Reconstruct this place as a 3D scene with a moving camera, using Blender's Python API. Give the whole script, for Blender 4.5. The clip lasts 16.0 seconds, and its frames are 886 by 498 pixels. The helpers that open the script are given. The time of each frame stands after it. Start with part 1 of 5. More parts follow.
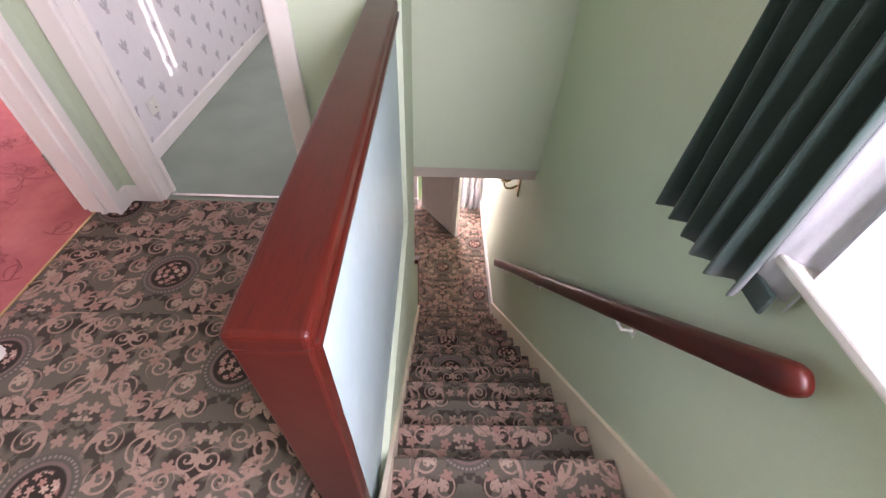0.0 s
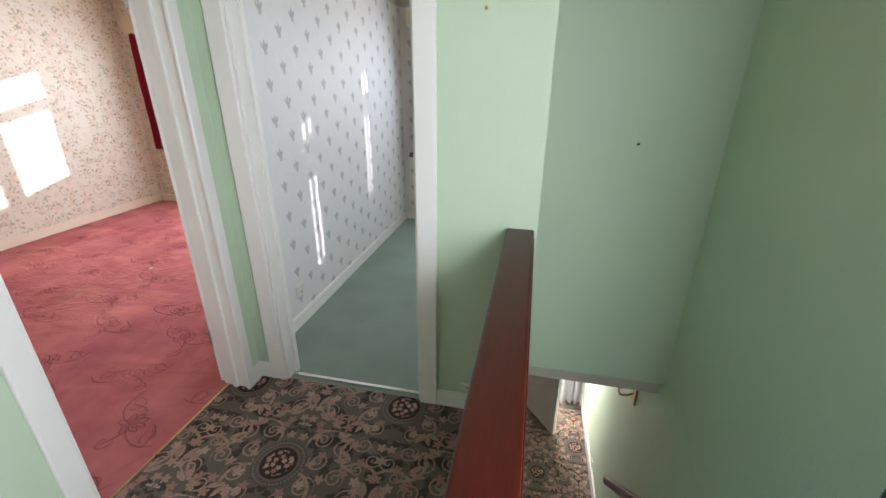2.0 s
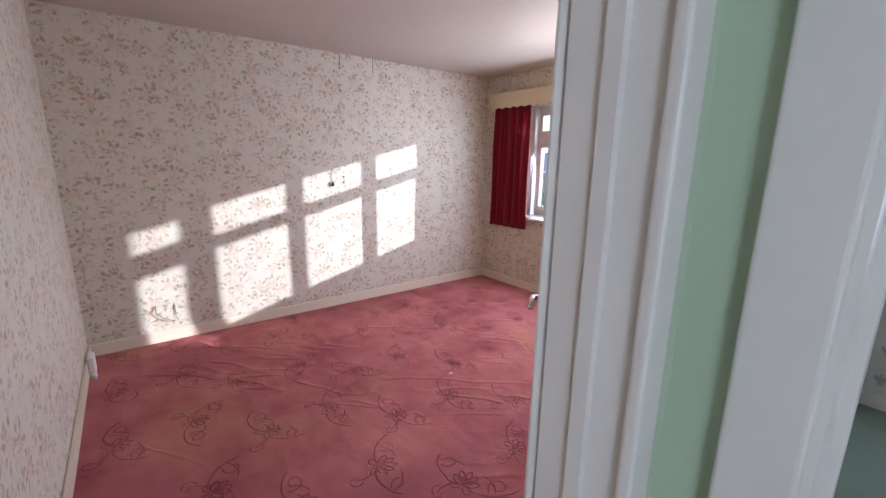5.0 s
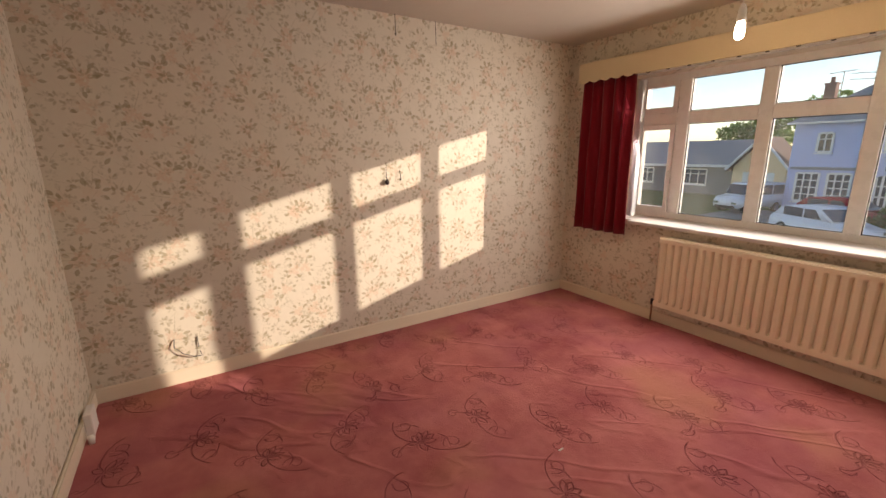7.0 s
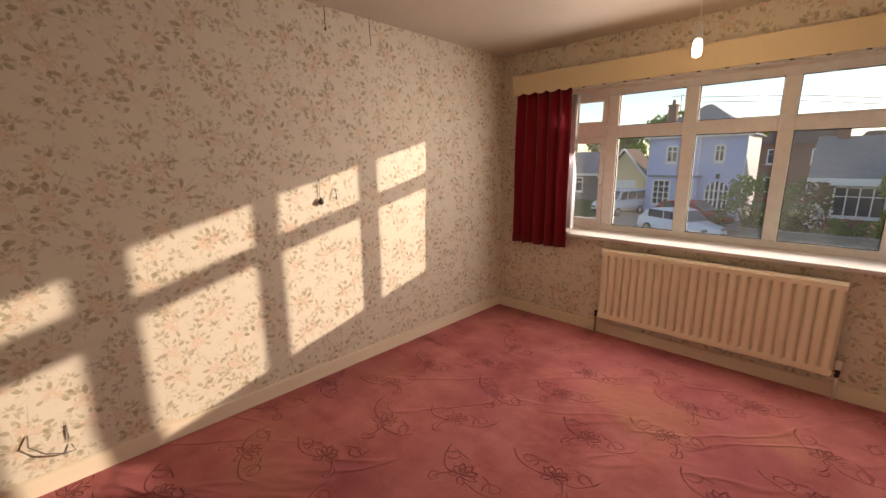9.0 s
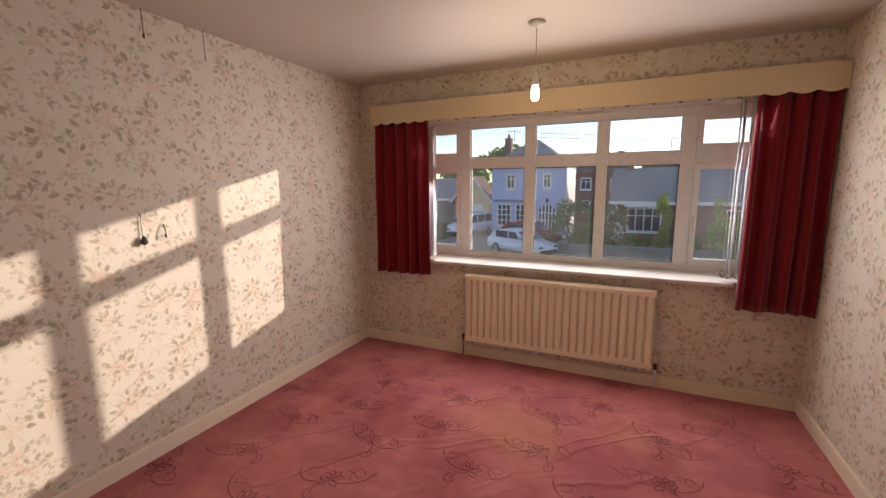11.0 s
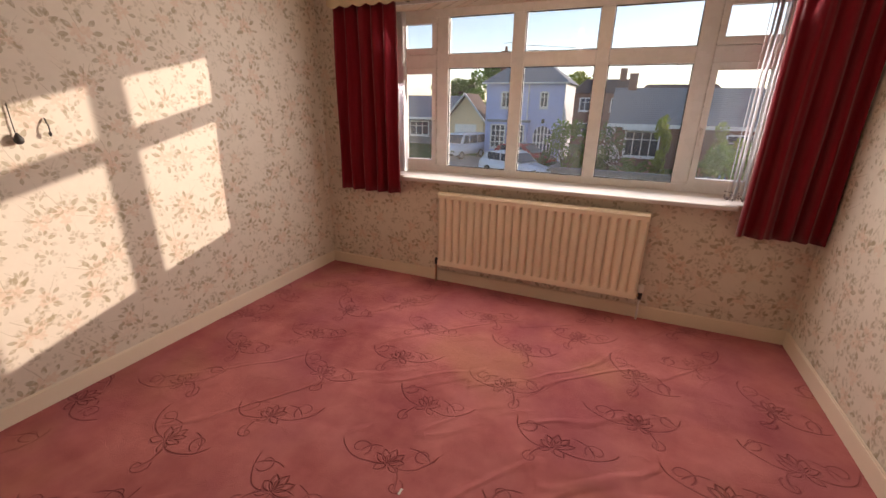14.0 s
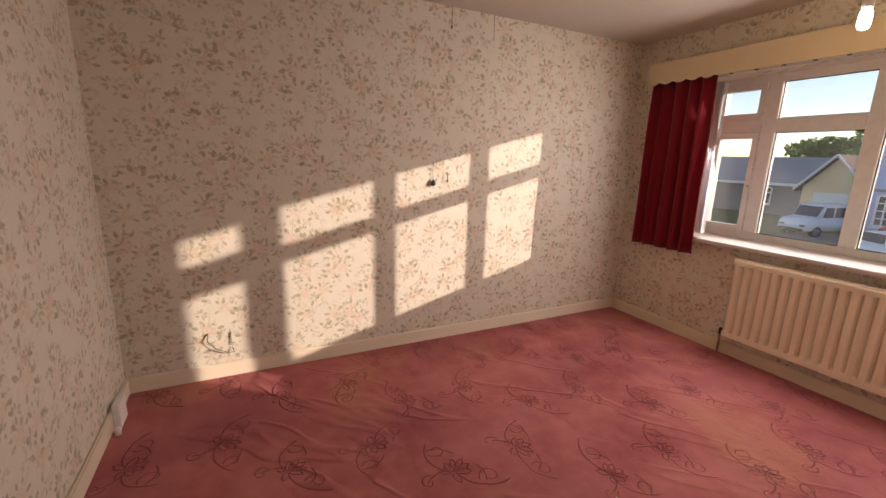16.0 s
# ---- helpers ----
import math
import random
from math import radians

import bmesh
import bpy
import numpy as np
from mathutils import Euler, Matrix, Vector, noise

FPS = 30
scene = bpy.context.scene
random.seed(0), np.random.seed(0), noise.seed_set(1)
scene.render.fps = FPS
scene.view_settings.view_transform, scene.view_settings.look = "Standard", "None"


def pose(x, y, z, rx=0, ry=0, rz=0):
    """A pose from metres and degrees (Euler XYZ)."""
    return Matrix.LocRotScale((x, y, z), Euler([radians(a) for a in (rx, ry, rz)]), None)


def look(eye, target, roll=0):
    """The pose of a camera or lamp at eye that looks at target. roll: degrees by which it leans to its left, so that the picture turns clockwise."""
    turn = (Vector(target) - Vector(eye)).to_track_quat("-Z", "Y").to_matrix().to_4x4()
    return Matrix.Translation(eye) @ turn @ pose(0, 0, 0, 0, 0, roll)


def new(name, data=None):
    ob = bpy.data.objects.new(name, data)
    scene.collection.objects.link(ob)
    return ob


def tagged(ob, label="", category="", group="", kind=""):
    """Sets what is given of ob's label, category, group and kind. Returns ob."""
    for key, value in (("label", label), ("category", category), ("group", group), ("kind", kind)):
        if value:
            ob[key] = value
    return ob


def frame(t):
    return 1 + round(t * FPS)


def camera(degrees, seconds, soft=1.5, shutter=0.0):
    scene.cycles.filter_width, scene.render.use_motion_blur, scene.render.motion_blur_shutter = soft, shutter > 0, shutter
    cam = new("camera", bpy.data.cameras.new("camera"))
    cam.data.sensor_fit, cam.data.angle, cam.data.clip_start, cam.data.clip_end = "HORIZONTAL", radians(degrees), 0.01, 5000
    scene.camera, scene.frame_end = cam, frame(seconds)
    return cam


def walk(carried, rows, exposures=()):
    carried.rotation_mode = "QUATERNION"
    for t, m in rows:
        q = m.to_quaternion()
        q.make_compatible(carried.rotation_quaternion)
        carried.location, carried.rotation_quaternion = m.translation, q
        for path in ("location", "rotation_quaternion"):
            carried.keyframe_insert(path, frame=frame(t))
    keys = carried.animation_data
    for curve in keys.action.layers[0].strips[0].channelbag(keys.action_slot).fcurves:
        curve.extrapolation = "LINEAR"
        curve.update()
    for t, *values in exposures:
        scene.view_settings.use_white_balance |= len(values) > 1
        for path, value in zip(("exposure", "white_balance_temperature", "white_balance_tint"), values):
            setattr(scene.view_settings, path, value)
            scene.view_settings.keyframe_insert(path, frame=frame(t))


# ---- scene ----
cam = camera(94.1, 16.0)
PATH = [
    (0, (0.104, 0.109, 1.424), (0.162, 1.514, 0.002), 3.2),
    (0.5, (0.097, 0.119, 1.438), (0.103, 1.638, 0.137), 2.3),
    (1, (0.079, 0.133, 1.471), (-0.012, 1.781, 0.341), 1.2),
    (1.5, (0.025, 0.152, 1.516), (-0.194, 1.902, 0.572), 0.5),
    (2, (-0.065, 0.194, 1.552), (-0.463, 2.0, 0.791), 0.2),
    (2.5, (-0.27, 0.255, 1.541), (-0.834, 2.07, 0.918), 0.3),
    (3, (-0.447, 0.352, 1.527), (-1.181, 2.134, 0.993), 0.5),
    (3.5, (-0.621, 0.55, 1.527), (-1.538, 2.259, 1.04), 0.8),
    (4, (-0.832, 0.744, 1.517), (-1.959, 2.331, 1.058), 0.9),
    (4.5, (-1.061, 0.946, 1.499), (-2.411, 2.356, 1.063), 1.3),
    (5, (-1.235, 1.2, 1.487), (-2.785, 2.386, 1.052), 0.9),
    (7.5, (-2.31, 1.456, 1.436), (-3.967, 2.479, 0.976), -0.6),
    (8, (-2.47, 1.396, 1.443), (-4.019, 2.575, 0.983), -0.5),
    (8.5, (-2.554, 1.389, 1.457), (-4.001, 2.694, 1.005), -0.6),
    (11, (-2.702, 1.462, 1.503), (-3.523, 3.26, 1.196), -0.3),
    (11.5, (-2.691, 1.618, 1.488), (-3.326, 3.48, 1.127), -0.5),
    (12, (-2.674, 1.777, 1.478), (-3.14, 3.67, 1.03), -0.6),
    (12.5, (-2.648, 1.856, 1.453), (-3.012, 3.745, 0.907), -0.3),
    (13, (-2.646, 1.885, 1.42), (-3.015, 3.747, 0.789), 0.3),
    (13.5, (-2.662, 1.893, 1.395), (-3.158, 3.708, 0.718), 0.8),
    (14, (-2.7, 1.854, 1.384), (-3.447, 3.586, 0.72), 0.9),
    (14.5, (-2.637, 1.749, 1.388), (-3.739, 3.306, 0.788), 0.8),
    (15, (-2.55, 1.627, 1.401), (-3.966, 2.943, 0.885), 1.1),
    (15.5, (-2.429, 1.585, 1.391), (-4.061, 2.642, 0.925), 1.4),
    (16, (-2.296, 1.52, 1.404), (-4.048, 2.38, 0.969), 1.6),
]
EXPOSURES = [(0.0, 2.5, 6500, 39), (1.0, 2.3, 6400, 34), (2.0, 1.95, 6100, 12), (2.5, 1.62, 6000, 17), (4.0, 1.33, 5800, 24), (5.2, 1.35, 5500, 14), (7.3, 0.88, 8400, 18), (8.7, 0.83, 8600, 19), (10.8, 0.74, 7400, 20), (13.0, 0.8, 7900, 23), (16.0, 0.84, 7800, 22)]
walk(cam, [(t, look(eye, target, roll)) for t, eye, target, roll in PATH], EXPOSURES)

# ---- light ----
SUN = Vector((1.0, 1.28, 0.352)).normalized()      # towards the low evening sun
world = bpy.data.worlds.new("world")
scene.world = world
world.use_nodes = True
wn = world.node_tree
sky = wn.nodes.new("ShaderNodeTexSky")
sky.sky_type, sky.sun_disc = "NISHITA", False
sky.sun_elevation = math.asin(SUN.z)
sky.sun_rotation = math.atan2(SUN.x, SUN.y)
sky.air_density, sky.dust_density, sky.ozone_density = 0.8, 0.1, 1.6
wn.nodes["Background"].inputs["Strength"].default_value = 0.15
wn.links.new(sky.outputs["Color"], wn.nodes["Background"].inputs["Color"])
sun_data = bpy.data.lights.new("sun", "SUN")
sun_data.energy, sun_data.angle, sun_data.color = 2.6, radians(0.6), (1.0, 0.97, 0.91)
sun = new("sun", sun_data)
sun.matrix_world = look(SUN * 60, (0, 0, 0))


def bulb_light(name, at, watts, colour=(1.0, 0.78, 0.52)):
    data = bpy.data.lights.new(name, "POINT")
    data.energy, data.color, data.shadow_soft_size = watts, colour, 0.03
    ob = new(name, data)
    ob.location = at
    return ob


bulb_light("bulb_light", (-3.244, 3.92, 1.93), 3.5)
bulb_light("bulb_light", (-0.42, 3.60, 1.95), 2)


def window_light(name, at, target, w, h, watts, colour=(0.80, 0.90, 1.0)):
    data = bpy.data.lights.new(name, "AREA")
    data.shape, data.size, data.size_y, data.energy, data.color = "RECTANGLE", w, h, watts, colour
    ob = new(name, data)
    ob.matrix_world = look(at, target)
    return ob


# sky light standing in the openings
window_light("window_light", (-3.19, 4.775, 1.53), (-3.19, 1.2, 0.53), 2.5, 0.9, 23, (0.88, 0.92, 1.0))
window_light("window_light", (-0.40, 4.66, 1.45), (-0.40, 1.2, 0.45), 1.4, 1.1, 9)
window_light("window_light", (0.88, 0.05, 1.47), (-1.5, 1.5, 0.5), 1.15, 1.1, 21, (0.92, 0.98, 1.0))
window_light("window_light", (0.3, 4.95, -1.2), (0.3, 0, -2.0), 0.9, 1.6, 27, (1.0, 0.95, 0.85))


# ---- node arithmetic ----
class E:
    """A number in a node tree."""

    def __init__(self, g, s):
        self.g, self.s = g, s

    def __add__(self, o): return self.g.op("ADD", self, o)
    def __radd__(self, o): return self.g.op("ADD", self, o)
    def __sub__(self, o): return self.g.op("SUBTRACT", self, o)
    def __rsub__(self, o): return self.g.op("SUBTRACT", o, self)
    def __mul__(self, o): return self.g.op("MULTIPLY", self, o)
    def __rmul__(self, o): return self.g.op("MULTIPLY", self, o)
    def __truediv__(self, o): return self.g.op("DIVIDE", self, o)
    def abs(self): return self.g.op("ABSOLUTE", self)
    def fract(self): return self.g.op("FRACT", self)
    def floor(self): return self.g.op("FLOOR", self)
    def sin(self): return self.g.op("SINE", self)
    def cos(self): return self.g.op("COSINE", self)
    def sqrt(self): return self.g.op("SQRT", self)
    def min(self, o): return self.g.op("MINIMUM", self, o)
    def max(self, o): return self.g.op("MAXIMUM", self, o)
    def less(self, edge, soft):
        """1 where self is below edge, fading over soft."""
        n = self.g.n.new("ShaderNodeMapRange")
        n.interpolation_type = "SMOOTHSTEP"
        self.g.put(n.inputs[0], self)
        self.g.put(n.inputs[1], edge - soft)
        self.g.put(n.inputs[2], edge + soft)
        n.inputs[3].default_value, n.inputs[4].default_value = 1.0, 0.0
        return E(self.g, n.outputs[0])


class Mat:
    def __init__(self, name, rough=0.8, metal=0.0, spec=0.4):
        self.m = bpy.data.materials.new(name)
        self.m.use_nodes = True
        self.t = self.m.node_tree
        self.n, self.l = self.t.nodes, self.t.links
        self.b = self.n["Principled BSDF"]
        self.b.inputs["Roughness"].default_value = rough
        self.b.inputs["Metallic"].default_value = metal
        self.b.inputs["Specular IOR Level"].default_value = spec
        self.where = None

    def put(self, sock, v):
        if isinstance(v, E):
            self.l.new(v.s, sock)
        elif hasattr(v, "links"):
            self.l.new(v, sock)
        else:
            sock.default_value = v

    def op(self, kind, a, b=None):
        n = self.n.new("ShaderNodeMath")
        n.operation = kind
        self.put(n.inputs[0], a)
        if b is not None:
            self.put(n.inputs[1], b)
        return E(self, n.outputs[0])

    def xyz(self):
        g = self.n.new("ShaderNodeNewGeometry")
        self.where = g.outputs["Position"]
        s = self.n.new("ShaderNodeSeparateXYZ")
        self.l.new(self.where, s.inputs[0])
        return [E(self, o) for o in s.outputs]

    def vec(self, x, y, z=0.0):
        n = self.n.new("ShaderNodeCombineXYZ")
        for i, v in enumerate((x, y, z)):
            self.put(n.inputs[i], v)
        return n.outputs[0]

    def noise(self, scale, detail=3.0, at=None, rough=0.55, stretch=None):
        if at is None:
            if self.where is None:
                self.xyz()
            at = self.where
        if stretch:
            mp = self.n.new("ShaderNodeMapping")
            mp.inputs["Scale"].default_value = stretch
            self.l.new(at, mp.inputs[0])
            at = mp.outputs[0]
        n = self.n.new("ShaderNodeTexNoise")
        n.inputs["Scale"].default_value, n.inputs["Detail"].default_value = scale, detail
        n.inputs["Roughness"].default_value = rough
        self.l.new(at, n.inputs["Vector"])
        return E(self, n.outputs["Fac"])

    def rand(self, x, y):
        n = self.n.new("ShaderNodeTexWhiteNoise")
        n.noise_dimensions = "2D"
        self.l.new(self.vec(x, y), n.inputs["Vector"])
        return E(self, n.outputs["Value"])

    def cells(self, u, v, scale, jitter=0.9):
        """Offset from the nearest scattered point, and that cell's random number."""
        n = self.n.new("ShaderNodeTexVoronoi")
        n.voronoi_dimensions = "2D"
        n.inputs["Scale"].default_value, n.inputs["Randomness"].default_value = scale, jitter
        at = self.vec(u, v)
        self.l.new(at, n.inputs["Vector"])
        s = self.n.new("ShaderNodeSeparateXYZ")
        self.l.new(n.outputs["Position"], s.inputs[0])
        c = self.n.new("ShaderNodeSeparateXYZ")
        self.l.new(n.outputs["Color"], c.inputs[0])
        return u - E(self, s.outputs[0]), v - E(self, s.outputs[1]), E(self, c.outputs[0]), E(self, c.outputs[1])

    def mix(self, fac, a, b):
        n = self.n.new("ShaderNodeMix")
        n.data_type = "RGBA"
        self.put(n.inputs[0], fac)
        for i, v in ((6, a), (7, b)):
            if isinstance(v, (tuple, list)):
                n.inputs[i].default_value = (*v[:3], 1)
            else:
                self.l.new(v, n.inputs[i])
        return n.outputs[2]

    def spiral(self, x, y, cx, cy, radius, turn, phase, width):
        """A scroll line that winds into (cx, cy)."""
        dx, dy = x - cx, y - cy
        r = (dx * dx + dy * dy).sqrt()
        a = self.op("ARCTAN2", dy, dx) * (turn / math.tau) + phase
        ph = ((r * (1.9 / radius) + a).fract() - 0.5).abs()
        return ph.less(width, width * 0.5) * r.less(radius, radius * 0.08)

    def scroll(self, x, y, cx, cy, radius, start, turn, width, inward=0.74):
        """One turn of a line that winds inwards from the radius."""
        dx, dy = (x - cx) * turn, y - cy
        r = (dx * dx + dy * dy).sqrt()
        t = (self.op("ARCTAN2", dy, dx) * (1 / math.tau) + start).fract()
        return (r - (1.0 - t * inward) * radius).abs().less((1.0 - t * 0.55) * width, 0.0012) * t.less(0.93, 0.03)

    def arc(self, x, y, cx, cy, radius, a0, half, width):
        """A stroke along part of a circle, tapered at its ends."""
        dx, dy = x - cx, y - cy
        r = (dx * dx + dy * dy).sqrt()
        ca, sa = math.cos(a0), math.sin(a0)
        ang = self.op("ARCTAN2", dy * ca - dx * sa, dx * ca + dy * sa).abs()
        return (r - radius).abs().less(width, width * 0.4) * ang.less(half, half * 0.25)

    def flower(self, x, y, cx, cy, radius, petals, phase=0.0):
        dx, dy = x - cx, y - cy
        r = (dx * dx + dy * dy).sqrt()
        a = self.op("ARCTAN2", dy, dx)
        edge = ((a * (petals / 2.0) + phase).cos().abs() * 0.55 + 0.45) * radius
        return (r - edge).less(0.0, radius * 0.12)

    def leaf(self, x, y, angle, length, width, start=0.0):
        """A pointed leaf from near the origin outwards; angle may be a number of the tree."""
        if isinstance(angle, E):
            ca, sa = angle.cos(), angle.sin()
        else:
            ca, sa = math.cos(angle), math.sin(angle)
        u = (x * ca + y * sa - start) / length
        w = (y * ca - x * sa).abs() / width
        lens = (u - 0.5).abs() * 2.0
        return (lens * lens + w).less(1.0, 0.15)

    def colour(self, c):
        if isinstance(c, (tuple, list)):
            self.b.inputs["Base Color"].default_value = (*c[:3], 1)
        else:
            self.l.new(c, self.b.inputs["Base Color"])
        return self

    def bump(self, h, strength=0.3, dist=0.01):
        n = self.n.new("ShaderNodeBump")
        n.inputs["Strength"].default_value, n.inputs["Distance"].default_value = strength, dist
        self.put(n.inputs["Height"], h)
        self.l.new(n.outputs[0], self.b.inputs["Normal"])
        return self

    def roughness(self, v):
        self.put(self.b.inputs["Roughness"], v)
        return self


def plain(name, c, rough=0.6, metal=0.0, vary=0.08, scale=6.0, bump=0.0, bscale=60.0, spec=0.4):
    g = Mat(name, rough, metal, spec)
    k = g.noise(scale, 4)
    g.colour(g.mix(k, [v * (1 - vary) for v in c], [min(1, v * (1 + vary)) for v in c]))
    g.roughness(g.noise(scale * 3, 3) * 0.16 + (rough - 0.08))
    if bump:
        g.bump(g.noise(bscale, 4), bump, 0.004)
    return g.m


# ---- materials ----
def landing_carpet():
    g = Mat("patterned_carpet", 0.95, spec=0.1)
    x, y, z = g.xyz()
    x = x + (g.noise(3.0, 2) - 0.5) * 0.03
    y = y - z                          # runs on down the stairs
    P, Q = 0.87, 0.435
    row = ((y - 1.32) / Q + 0.5).floor()
    u = (((x + 1.046) / P + row * 0.5 + 0.5).fract() - 0.5) * P
    v = (((y - 1.32) / Q + 0.5).fract() - 0.5) * Q
    um = u.abs()                       # the pattern is mirrored about its middle
    r = (u * u + v * v).sqrt()
    leafy = g.noise(11, 3, g.vec(um, v, row * 0.0)).less(0.45, 0.02)
    col = g.mix(g.noise(160, 2), (0.100, 0.089, 0.068), (0.165, 0.147, 0.116))
    col = g.mix(leafy * 0.8, col, (0.028, 0.020, 0.016))
    dark = g.arc(um, v, 0.21, 0.10, 0.065, 1.2, 1.5, 0.026).max(g.arc(um, v, 0.20, -0.12, 0.07, -1.4, 1.4, 0.028)).max(g.arc(um, v, 0.36, 0.02, 0.075, 0.7, 1.2, 0.024))
    col = g.mix(dark, col, (0.024, 0.018, 0.014))
    lines = g.spiral(um, v, 0.165, 0.045, 0.048, 1, 0.1, 0.16)
    for cx, cy, rad, turn, ph in ((0.245, 0.135, 0.050, -1, 0.4), (0.13, 0.155, 0.045, -1, 0.7), (0.33, 0.17, 0.045, 1, 0.2), (0.40, 0.10, 0.042, -1, 0.8),
                                  (0.16, -0.085, 0.050, 1, 0.5), (0.26, -0.16, 0.050, -1, 0.9), (0.09, -0.165, 0.042, 1, 0.3), (0.27, -0.02, 0.045, 1, 0.6),
                                  (0.36, -0.10, 0.048, -1, 0.1), (0.35, 0.04, 0.035, 1, 0.5)):
        lines = lines.max(g.spiral(um, v, cx, cy, rad, turn, ph, 0.15))
    for cx, cy, rad, a0, half in ((0.17, 0.12, 0.10, 2.2, 1.0), (0.27, -0.05, 0.11, -0.6, 1.1), (0.10, -0.12, 0.09, 0.8, 1.0), (0.33, 0.12, 0.09, 3.6, 1.2), (0.36, -0.03, 0.10, 1.6, 1.0)):
        lines = lines.max(g.arc(um, v, cx, cy, rad, a0, half, 0.007))
    fronds = None
    for cx, cy, ang in ((0.20, 0.17, 0.9), (0.20, 0.17, 1.6), (0.20, 0.17, 0.2), (0.15, -0.13, -0.5), (0.15, -0.13, -1.2), (0.15, -0.13, -2.0),
                        (0.31, 0.07, 2.5), (0.31, 0.07, 3.2), (0.32, -0.17, 1.3), (0.32, -0.17, 0.5), (0.40, 0.0, 4.2), (0.40, 0.0, 5.0)):
        f = g.leaf(um - cx, v - cy, ang, 0.075, 0.013, 0.008)
        fronds = f if fronds is None else fronds.max(f)
    rose = g.mix(g.noise(45, 3), (0.31, 0.185, 0.15), (0.54, 0.36, 0.29))
    col = g.mix(lines.max(fronds) * (g.noise(70, 2).less(0.60, 0.1) * 0.6 + 0.4), col, rose)
    # scattered blossoms
    bx, by, b1, b2 = g.cells(um, v, 15.0, 0.85)
    bl = g.flower(bx, by, 0, 0, 0.024, 5) * b1.less(0.62, 0.01)
    col = g.mix(bl * (1.0 - r.less(0.10, 0.005)), col, g.mix(b2, (0.34, 0.18, 0.15), (0.47, 0.34, 0.27)))
    # medallion
    m = r.less(0.118, 0.004)
    col = g.mix(m, col, (0.105, 0.096, 0.082))
    beads = (g.op("ARCTAN2", v, u) * (44 / math.tau)).fract()
    col = g.mix((r - 0.106).abs().less(0.0045, 0.002) * (beads - 0.5).abs().less(0.28, 0.1), col, (0.27, 0.21, 0.18))
    col = g.mix((r - 0.087).abs().less(0.005, 0.002), col, (0.20, 0.13, 0.115))
    col = g.mix(r.less(0.080, 0.003), col, (0.022, 0.016, 0.013))
    fx, fy, f1, f2 = g.cells(u, v, 34.0, 0.8)
    posy = g.flower(fx, fy, 0, 0, 0.0135, 5) * r.less(0.064, 0.006)
    col = g.mix(posy, col, g.mix(f1, (0.42, 0.17, 0.15), (0.62, 0.44, 0.36)))
    pile = g.noise(700, 2)
    col = g.mix(pile * 0.35, col, (0.03, 0.025, 0.02))
    col = g.mix(g.noise(2.5, 3) * 0.25, col, (0.17, 0.135, 0.115))
    g.colour(col).bump(pile + lines * 0.5, 0.35, 0.003)
    return g.m


